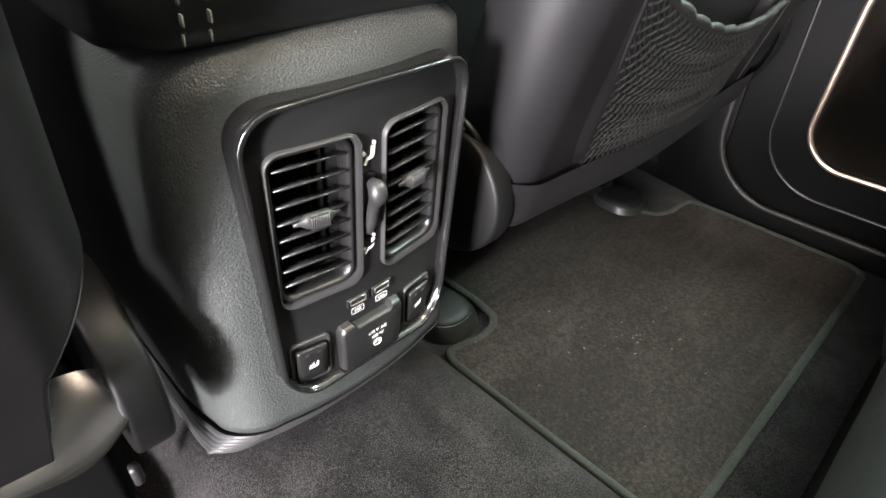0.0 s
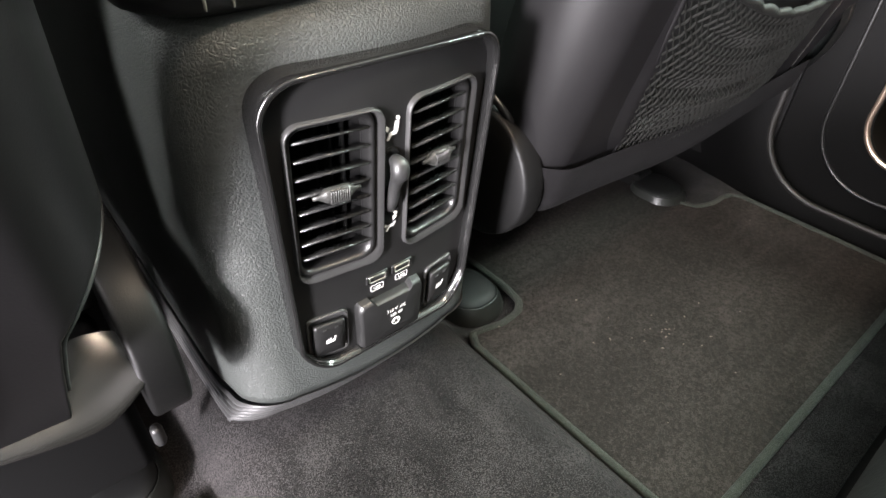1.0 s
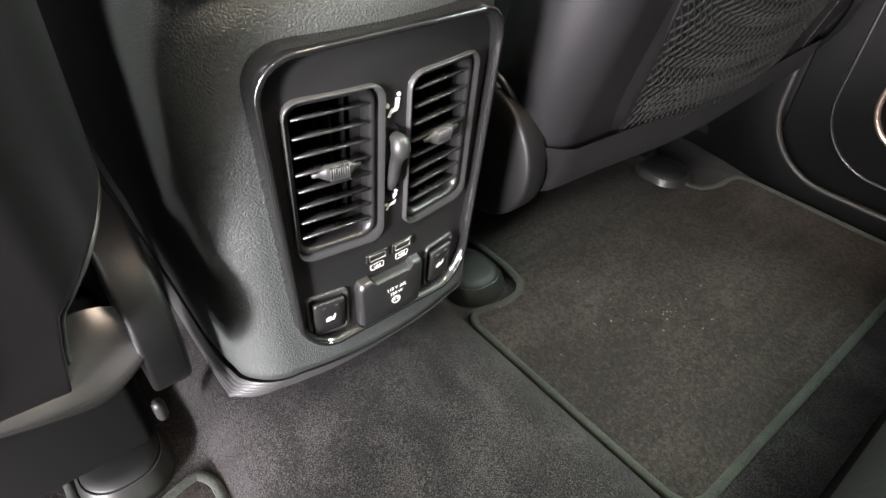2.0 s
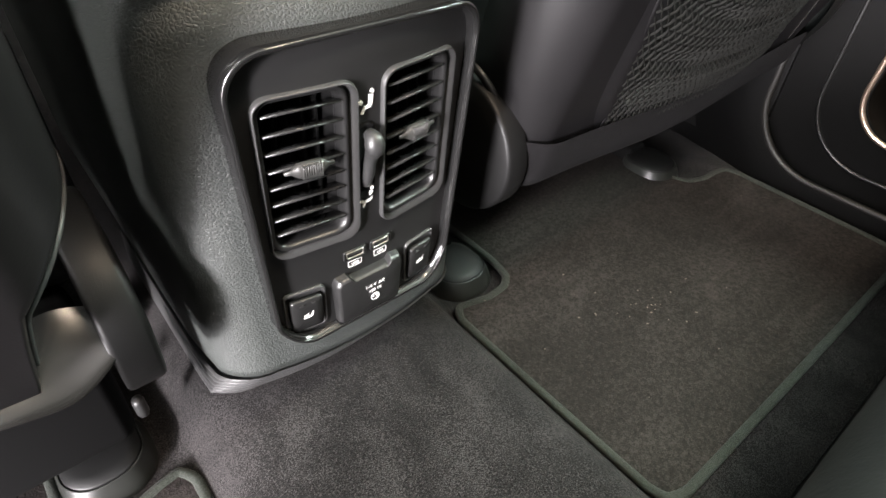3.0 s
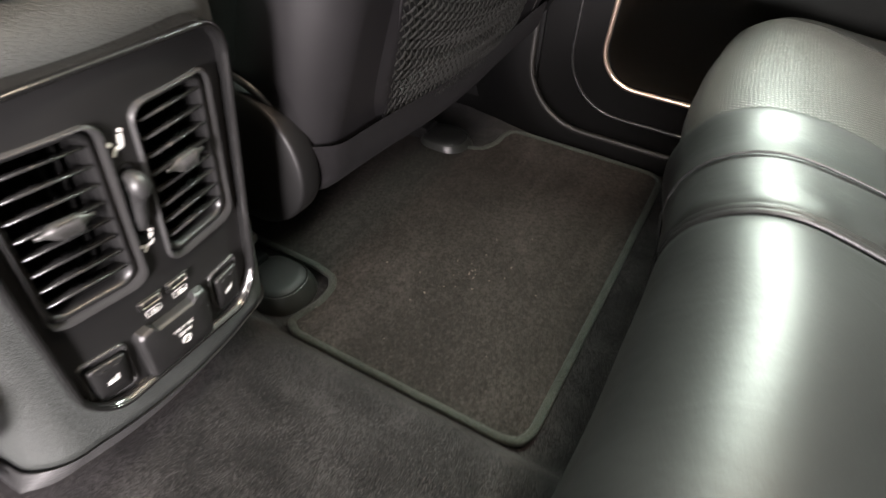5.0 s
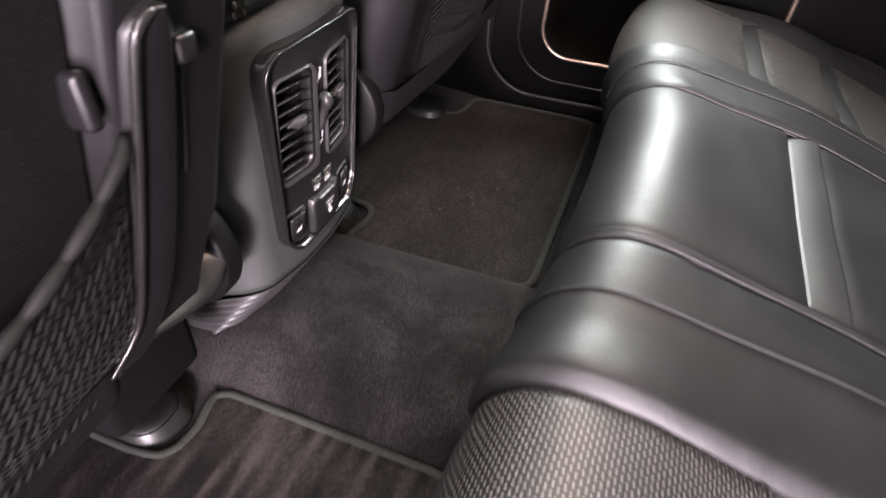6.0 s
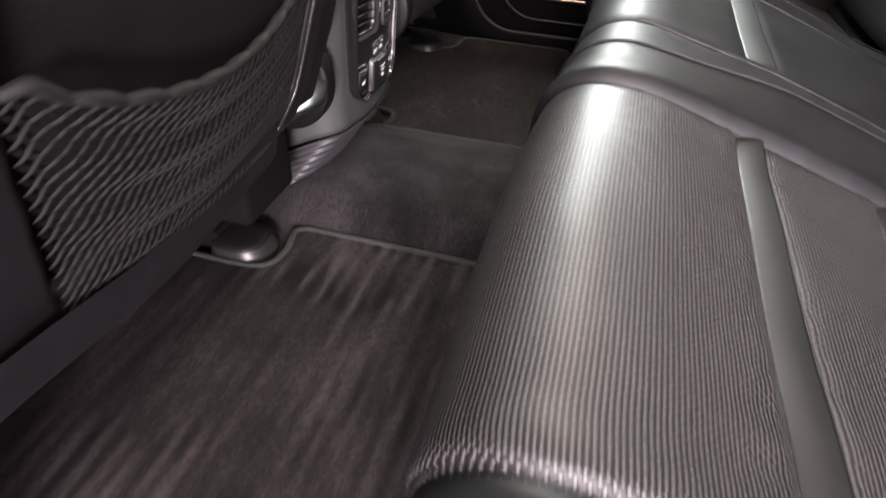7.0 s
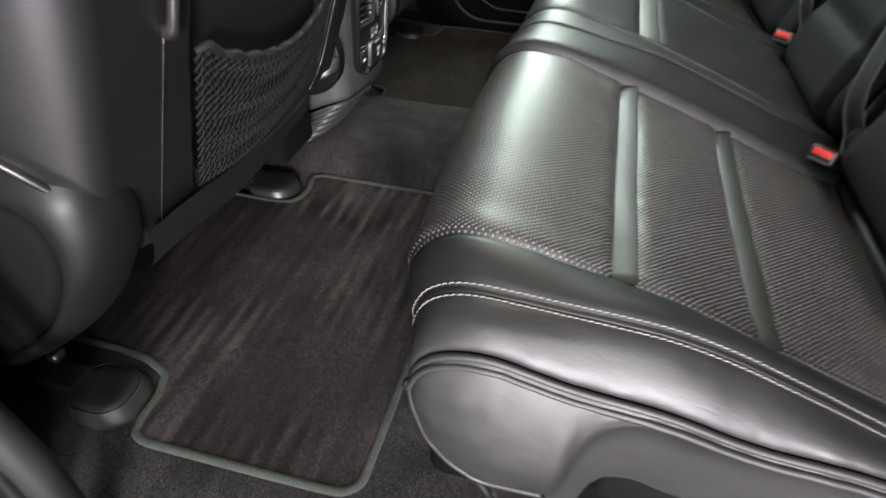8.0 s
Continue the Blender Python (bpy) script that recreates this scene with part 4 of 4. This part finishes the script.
    # scooped lip in the notch at the lower inner corner
    rows = [[(0.268, 0.012, 0.252), (0.228, 0.030, 0.262), (0.196, 0.036, 0.268), (0.172, 0.034, 0.262)],
            [(0.270, 0.006, 0.248), (0.228, 0.010, 0.247), (0.197, 0.012, 0.247), (0.170, 0.014, 0.253)],
            [(0.272, 0.002, 0.243), (0.228, -0.002, 0.235), (0.197, -0.001, 0.231), (0.169, 0.006, 0.244)],
            [(0.266, 0.016, 0.238), (0.228, 0.018, 0.228), (0.198, 0.018, 0.225), (0.171, 0.022, 0.234)],
            [(0.258, 0.05, 0.242), (0.228, 0.055, 0.236), (0.200, 0.055, 0.233), (0.173, 0.05, 0.238)]]
    dense = [spline(r, 24) for r in rows]

    def lip(u, v):
        col = [at_curve(d, u) for d in dense]
        p = at_curve(spline([tuple(q) for q in col], 32), v)
        return (p[0] * sign, p[1], p[2])

    if sign < 0:
        put("lower_lip", grid(30, 30, lip), M_LIP, s, "scooped satin lip under the seat back corner")
        # Box widened beyond the mechanism to keep lamp light off the carpet.
        put("mechanism_light_block", box(-0.300, -0.182, 0.062, 0.130, 0.095, 0.222, 0.012, 3), M_NEAR_BLACK, s, "black recliner mechanism widened to block light under the seat")
        knob = [[(-0.196 + r * math.cos(t), 0.098 + r * math.sin(t), z) for t in (2 * math.pi * q / 16 for q in range(16))] for r, z in ((0.004, 0.078), (0.010, 0.080), (0.0125, 0.088), (0.011, 0.112), (0.008, 0.128))]
        put("pivot_knob", loft(knob), M_HARD, s, "glossy black pivot knob")
        put("pivot_bolt", tube([(-0.235, 0.122, 0.058), (-0.235, 0.132, 0.058)], 0.0032, 8), M_METAL, s, "worn steel pivot bolt")
        put("bracket", box(-0.181, -0.170, 0.122, 0.134, 0.040, 0.066, 0.005), M_KNOB, s, "worn black bracket end")

    # seat base and legs; the base's near-black puts the shade below into colour
    put("seat_base", box(min(0.19 * sign, 0.72 * sign), max(0.19 * sign, 0.72 * sign), 0.13, 0.62, 0.12, 0.24, 0.02), M_NEAR_BLACK, s)
    for xr in (0.213, 0.648) if sign > 0 else (0.222, 0.706):
        put("mount", box(xr * sign - 0.016, xr * sign + 0.016, 0.22, 0.27, 0.0, 0.14, 0.004), M_HARD, s)
        put("bolt", box(xr * sign - 0.009, xr * sign + 0.009, 0.16, 0.175, 0.05, 0.064, 0.004), M_METAL, s)
    put("cushion_back", box(min(0.150 * sign, 0.74 * sign), max(0.150 * sign, 0.74 * sign), 0.10, 0.24, 0.22, 0.86, 0.03, 4), M_HIDE, s)
    return s


build_front_seat(1, "black front seat back with net pocket, beside the closed door")
build_front_seat(-1, "black front seat back with net pocket, beside the open doorway")

# ---------------------------------------------------------------- rear bench
PROFILE = spline([(-0.372, 0.085), (-0.335, 0.140), (-0.300, 0.195), (-0.276, 0.240), (-0.268, 0.270), (-0.277, 0.300), (-0.298, 0.3195), (-0.325, 0.327), (-0.362, 0.3225), (-0.405, 0.3085), (-0.455, 0.291), (-0.52, 0.269), (-0.60, 0.240), (-0.685, 0.208), (-0.79, 0.178)], 240)
SEG = [0.0]
for pa, pb in zip(PROFILE, PROFILE[1:]):
    SEG.append(SEG[-1] + float(np.linalg.norm(pb - pa)))
BENCH_LEN = SEG[-1]


def profile_at(s):
    s = max(0.0, min(BENCH_LEN, s))
    i = int(np.searchsorted(SEG, s)) - 1
    i = max(0, min(len(SEG) - 2, i))
    u = (s - SEG[i]) / (SEG[i + 1] - SEG[i])
    p = PROFILE[i] * (1 - u) + PROFILE[i + 1] * u
    d = PROFILE[min(i + 2, len(SEG) - 1)] - PROFILE[max(i - 1, 0)]
    d = d / np.linalg.norm(d)
    return p, np.array((d[1], -d[0]))          # place (y, z) and outward normal


def s_of_y(y):
    """Length along the top at which the cushion reaches y."""
    for p, s in zip(PROFILE[110:], SEG[110:]):
        if p[0] <= y:
            return s
    return BENCH_LEN


# half section across: flat to the bolster, then over the side (x, drop)
EDGE, OVER = 0.640, 0.160
CROSS = spline([(0.640, 0.000), (0.668, 0.002), (0.696, -0.003), (0.718, -0.014), (0.734, -0.032), (0.742, -0.050)], 60)
# how far the top stands over its base line across the bench: at the front roll, and further back
LAT_X = (-0.64, -0.50, -0.30, -0.256, -0.179, -0.115, 0.00, 0.152, 0.218, 0.300, 0.36, 0.50, 0.64)
LAT_FRONT = (-0.027, -0.020, -0.004, 0.000, 0.010, 0.017, 0.020, 0.022, 0.020, 0.012, 0.006, -0.006, -0.018)
LAT_BACK = (-0.011, -0.012, -0.006, 0.000, 0.030, 0.025, 0.028, 0.038, 0.040, 0.014, 0.004, -0.004, -0.006)


def lateral(x, y):
    w = smooth01((-y - 0.35) / 0.15)
    tot = 0.0
    for d in (-0.016, -0.008, 0.0, 0.008, 0.016):
        tot += np.interp(x + d, LAT_X, LAT_FRONT) * (1 - w) + np.interp(x + d, LAT_X, LAT_BACK) * w
    return float(tot) / 5


def bench_pt(x, s, puff=0.0):
    """x along the bench; past EDGE it is a length that turns down over the side."""
    p, n = profile_at(s)
    ax, drop, sgn = abs(x), 0.0, math.copysign(1, x)
    xx = ax
    side = 0.0
    if ax > EDGE:
        q = at_curve(CROSS, (ax - EDGE) / OVER)
        xx, drop = q[0], q[1]
        side = smooth01((ax - EDGE) / OVER)
    low = smooth01((ax - 0.70) / 0.08)
    drop += 0.034 * low * smooth01((-p[0] - 0.53) / 0.15)
    drop += 0.014 * low * math.exp(-((p[0] + 0.300) / 0.085) ** 2)
    back = 0.036 * side if p[0] > -0.31 else 0.036 * side * max(0, 1 - (-0.31 - p[0]) / 0.12)
    drop -= 0.010 * smooth01((ax - EDGE) / 0.06) * math.exp(-((p[0] + 0.325) / 0.055) ** 2)
    back += (0.032 * math.exp(-((x - 0.04) / 0.24) ** 2) - 0.014) * (1 - smooth01((-p[0] - 0.30) / 0.10)) * (1 - 0.8 * smooth01((ax - 0.60) / 0.10))
    back -= 0.013 * low * (1 - smooth01((-p[0] - 0.28) / 0.06))
    dome = 0.020 * smooth01((-p[0] - 0.36) / 0.20) * smooth01((ax - EDGE) / 0.05)
    k = 0.0 if p[1] < 0.2 else smooth01((p[1] - 0.2) / 0.09)
    if p[0] < -0.33:
        k = 1.0
    return Vector(((xx + puff * side) * sgn, p[0] + n[0] * puff * (1 - side * 0.7) - back, p[1] + n[1] * puff * (1 - side) + (drop + dome + lateral(xx * sgn, p[0])) * k))


def build_bench():
    b = thing("rear_seat", (0, -0.45, 0.0), "black leather rear bench with perforated outer seats", "car seat")

    def panel(name, x0, x1, s0, s1, mat, puff, parent, label="", nu=None, nv=None, edge=0.006, crease=0.0, left=None, right=None, tilt=0.0):
        nu = nu or max(8, int(abs(x1 - x0) / 0.006))
        nv = nv or max(8, int((s1 - s0) / 0.008))
        W, L = abs(x1 - x0), s1 - s0

        def fn(u, v):
            du, dv = min(u, 1 - u) * W, min(v, 1 - v) * L
            e = min(1, du / edge), min(1, dv / edge)
            roll = math.sqrt(max(0, 1 - (1 - e[0]) ** 2)) * math.sqrt(max(0, 1 - (1 - e[1]) ** 2))
            pf = 0.0032 * roll - 0.0032
            for soft, q in ((left, u), (right, 1 - u)):
                if soft:
                    w = min(1, q * W / soft[0])
                    pf += soft[1] * (math.sqrt(max(0, 1 - (1 - w) ** 2)) - 1) + soft[2] * (1 - smooth01(q * W / soft[3]))
            if tilt:
                pf += tilt * (v - 0.55) + 0.0012 * math.sin(math.pi * v)
            pf += puff * math.sin(math.pi * min(1, max(0, u))) ** 0.7 * math.sin(math.pi * v) ** 0.6
            x, s = x0 + (x1 - x0) * u, s0 + L * v
            if crease:
                near = math.exp(-((dv / 0.03) ** 2)) + 0.5 * math.exp(-((du / 0.03) ** 2))
                pf += crease * near * noise.noise((x * 60, s * 60, 3.1)) * roll
            pf += 0.0012 * noise.noise((x * 14, s * 14, 1.7)) * roll
            return bench_pt(x, s, pf)

        return put(name, grid(nu, nv, fn, uvfn=lambda u, v: (x0 + (x1 - x0) * u, s0 + L * v)), mat, parent, label)

    def seam(name, x0, s0, x1, s1, r, mat, parent, lift=0.0, n=60):
        pts = [bench_pt(x0 + (x1 - x0) * k / n, s0 + (s1 - s0) * k / n, lift) for k in range(n + 1)]
        return put(name, tube(pts, r, 6), mat, parent)

    def stitches(x, s0, s1, parent, dx=0.0, lift=0.001, pitch=0.0066):
        n = int((s1 - s0) / pitch)
        for k in range(n):
            a, c = s0 + k * pitch, s0 + (k + 0.82) * pitch
            pts = [bench_pt(x - 0.0004, a, lift - 0.001), bench_pt(x, (a + c) / 2, lift + 0.0005), bench_pt(x + 0.0004, c, lift - 0.001)]
            put("stitch", tube(pts, 0.00062, 5), M_THREAD, parent)

    g1, g2 = s_of_y(-0.437), s_of_y(-0.460)
    h1, h2 = s_of_y(-0.568), s_of_y(-0.591)
    lo, end = 0.03, BENCH_LEN
    for sg in (-1, 1):
        o = put("outer_cushion", box(0.26 * sg - (0.0 if sg > 0 else 0.33), 0.26 * sg + (0.33 if sg > 0 else 0.0), -0.70, -0.34, 0.09, 0.15, 0.01), M_NEAR_BLACK, b, "perforated outer seat cushion")
        x0, x1 = (-0.256 if sg < 0 else 0.300), EDGE * sg
        panel("perforated_panel", x0, x1, lo, g1, M_PERF, 0.006, o, "perforated black leather panel", crease=0.0025, right=(0.022, 0.006, 0.004, 0.05))
        panel("perforated_panel", x0, x1, g2, h1, M_PERF, 0.005, o, "perforated black leather panel", crease=0.0025, right=(0.022, 0.006, 0.004, 0.05))
        panel("perforated_panel", x0, x1, h2, end, M_PERF, 0.005, o, "perforated black leather panel", crease=0.0025, right=(0.022, 0.006, 0.004, 0.05))
        panel("welt_strip", x0 - 0.003 * sg, x1, g1, g2, M_HIDE, 0.0, o, "plain leather welt between the panels", edge=0.0016, nv=16, tilt=0.0095)
        panel("welt_strip", x0 - 0.003 * sg, x1, h1, h2, M_HIDE, 0.0, o, "plain leather welt between the panels", edge=0.0016, nv=16, tilt=0.0095)
        panel("bolster", EDGE * sg, 0.700 * sg, lo, end, M_HIDE, 0.002, o, "smooth leather bolster")
        panel("bolster_side", 0.707 * sg, 0.785 * sg, lo, end, M_BOLSTER_LIT, 0.002, o, "smooth leather bolster side", crease=0.0022)
        panel("seam_band", 0.700 * sg, 0.707 * sg, lo, end, M_HIDE, 0.0, o, edge=0.002)
        if sg < 0:
            stitches(0.697 * sg, lo + 0.06, end - 0.12, o)
            stitches(0.710 * sg, lo + 0.06, end - 0.12, o)
        seam("piping", 0.789 * sg, lo + 0.02, 0.789 * sg, end, 0.0038, M_SIDE, o)
        panel("inner_bolster", x0, (-0.119 if sg < 0 else 0.158), lo, end, M_HIDE, 0.002, o, "smooth leather strip", left=(0.016, 0.010, 0.009, 0.06), crease=0.003)

        # side panel under the piping, arched over the hinge
        under = [(0, -0.284, 0.238), (0.03, -0.286, 0.218), (0.08, -0.291, 0.186), (0.14, -0.304, 0.148), (0.19, -0.327, 0.118), (0.24, -0.357, 0.099), (0.31, -0.426, 0.102),
                 (0.335, -0.432, 0.152), (0.37, -0.444, 0.197), (0.42, -0.462, 0.218), (0.52, -0.505, 0.229), (1, -0.76, 0.20)]
        s_front = 0.212

        def low_line(u):
            k = [np.interp(u + d, [q[0] for q in under], [q[i] for q in under]) for i in (1, 2) for d in (-0.012, -0.006, 0, 0.006, 0.012)]
            return sum(k[:5]) / 5, sum(k[5:]) / 5

        def side(u, v):
            p = bench_pt(0.790 * sg, s_front + (end - s_front) * u, 0.0)
            y, z = low_line(u)
            z = min(z, p.z - 0.008)
            tall = p.z - z
            bulge = 0.19 * tall * math.sin(math.pi * min(1, v * 0.93)) ** 0.75 * smooth01(u / 0.05 + 0.15)
            crumple = 0.0016 * noise.noise((u * 22 + v * 5, v * 3, 2.0)) * math.sin(math.pi * v) * (1 - smooth01((u - 0.1) / 0.3)) + 0.0006 * noise.noise((u * 30, v * 6, 5.0))
            return (p.x + sg * (bulge + crumple + 0.002), p.y + (y - p.y) * v, p.z + (z - p.z) * v)

        put("side_panel", grid(150, 24, side), M_SIDE, o, "soft grey-black vinyl side panel")
        put("side_piping", tube([side(0.30 * k / 60, 1.0) for k in range(61)], 0.0036, 8, up=(1, 0, 0)), M_HIDE, o, "thin piping round the side panel")
        put("side_piping", tube([Vector(side(k / 90, 0.0)) + Vector((0.003 * sg, 0, -0.006)) for k in range(91)], 0.0034, 8, up=(1, 0, 0)), M_SIDE, o)

        def liner(u, v):
            q = side(0.30 + 0.7 * u, 1.0)
            return (q[0] - sg * (0.004 + 0.012 * smooth01(v * 3)), q[1] - 0.016 * v * (1 - smooth01(u / 0.25)), q[2] - 0.105 * v + 0.004)

        put("arch_liner", grid(60, 8, liner), M_SIDE, o, "grey vinyl lining inside the arch")
        put("hinge_cover", box(min(0.655 * sg, 0.715 * sg), max(0.655 * sg, 0.715 * sg), -0.70, -0.462, 0.05, 0.146, 0.016, 4), M_HARD, o, "black plastic hinge cover")
    c = put("centre_cushion", box(-0.09, 0.09, -0.70, -0.34, 0.09, 0.15, 0.01), M_NEAR_BLACK, b, "plain leather centre cushion")
    k1, k2 = s_of_y(-0.460), s_of_y(-0.486)
    panel("centre_panel", -0.113, 0.152, lo, k1, M_HIDE, 0.006, c, "plain black leather panel", crease=0.0003)
    panel("centre_panel", -0.113, 0.152, k2, end, M_HIDE, 0.004, c, "plain black leather panel", crease=0.0003)
    panel("welt_strip", -0.113, 0.152, k1, k2, M_HIDE, 0.0, c, edge=0.0016, nv=16, tilt=0.0095)
    for xa, xb, xc in ((-0.113, -0.119, -0.256), (0.152, 0.158, 0.300)):
        panel("centre_edge", xa, xb, lo, end, M_HIDE, 0.003, c, "smooth leather edge strip")
        seam("piping", xa, lo, xa, end, 0.0021, M_HIDE, c, 0.0)
        seam("piping", xb, lo, xb, end, 0.0020, M_HIDE, c, 0.0)
        xm = xb + (xc - xb) * 0.43
        seam("piping", xm, lo, xm, end, 0.0011, M_HIDE, c, 0.0035)
        seam("piping", xc, lo, xc, end, 0.0016, M_HIDE, c, -0.004)

    # backrests: padded panels with a raised centre and a seam round it
    for x0, x1 in ((-0.66, -0.200), (-0.192, 0.150), (0.158, 0.66)):
        def pad(u, v):
            w, t = (x1 - x0), 2 * math.pi * u
            # once round the section: front face, sides, back
            cx, sx = math.cos(t), math.sin(t)
            x = (x0 + x1) / 2 + w / 2 * math.copysign(abs(cx) ** 0.22, cx)
            d = 0.085 * math.copysign(abs(sx) ** 0.35, sx)
            z = 0.215 + 0.645 * v
            top = math.sqrt(max(0.0, 1 - max(0.0, (0.06 - (0.86 - z)) / 0.06) ** 2)) * math.sqrt(max(0.0, 1 - max(0.0, (0.05 - (z - 0.215)) / 0.05) ** 2))
            y = -0.817 + d * (0.35 + 0.65 * top)
            if d > 0:
                m = abs(x - (x0 + x1) / 2) / (w / 2)
                y += 0.010 * smooth01((0.72 - m) / 0.08) - 0.007 * math.exp(-((m - 0.72) / 0.025) ** 2)
                y += 0.003 * noise.noise((x * 16, z * 22, 4.0)) - 0.006 * math.exp(-((z - 0.34) / 0.012) ** 2) * (m < 0.72)
            return (x, y - 0.30 * (z - 0.25), z)

        put("backrest", grid(96, 60, pad, closed_u=True), M_BACKREST_SHADED, b, "black leather backrest with seams")
    # Unseen board added to block the bright background between the backrests.
    put("gap_blocking_board", box(-0.74, 0.74, -1.10, -1.06, 0.0, 0.9), M_HARD, b, smooth=False)
    put("backrest_foot", box(-0.74, 0.74, -0.90, -0.745, 0.0, 0.20, 0.01), M_HARD, b)
    put("bench_base", box(-0.70, 0.70, -0.74, -0.292, -0.012, 0.150, 0.02, 3), M_TRIM, b, "dark plastic base under the cushion")
    return b


build_bench()


def buckle(x, y, z, turn, label):
    ob = thing("seat_belt_buckle", (x, y, z - 0.03), label, "belt buckle", "seat belt buckles")
    R = Matrix.Translation((x, y, z)) @ Matrix.Rotation(radians(turn), 4, "Z") @ Matrix.Rotation(radians(25), 4, "X")

    def on(bm):
        bm.transform(R)
        return bm

    put("housing", on(box(-0.018, 0.018, -0.045, 0.008, -0.012, 0.010, 0.005, 3)), M_SATIN, ob)
    put("button", on(box(-0.013, 0.013, -0.004, 0.0095, -0.0035, 0.0060, 0.002, 2)), M_RED, ob, "red release button")
    put("tongue_slot", on(box(-0.013, 0.013, 0.007, 0.0095, -0.0105, -0.0075)), M_METAL, ob, smooth=False)
    def lie(z1):
        return -0.716 - 0.30 * (z1 - 0.25)

    path = spline([(x - 0.006, y - 0.026, z - 0.002), (x + 0.012, y - 0.030, z + 0.022), (x + 0.040, lie(z + 0.07), z + 0.07), (x + 0.085, lie(z + 0.15), z + 0.15), (x + 0.150, lie(z + 0.28), z + 0.28), (x + 0.230, lie(z + 0.44), z + 0.44)], 40)
    across = Vector((0.86, 0.10, -0.46)).normalized()

    def web(u, v):
        p = Vector(at_curve(path, v))
        return p + across * 0.023 * (2 * u - 1) + Vector((0, 0.0016 * math.cos(u * math.pi * 2), 0.002))

    bm = grid(6, 40, web)
    bmesh.ops.solidify(bm, geom=bm.faces[:], thickness=0.0018)
    put("strap", bm, M_WEB, ob, "black webbing strap")
    put("stalk", on(box(-0.014, 0.014, -0.075, -0.040, -0.011, 0.006, 0.004, 2)), M_CAP, ob, "black plastic buckle stalk")
    return ob


buckle(-0.262, -0.712, 0.236, 50, "black buckle with red button between the seat cushions")
buckle(0.110, -0.720, 0.268, 50, "black buckle with red button beside the centre cushion")
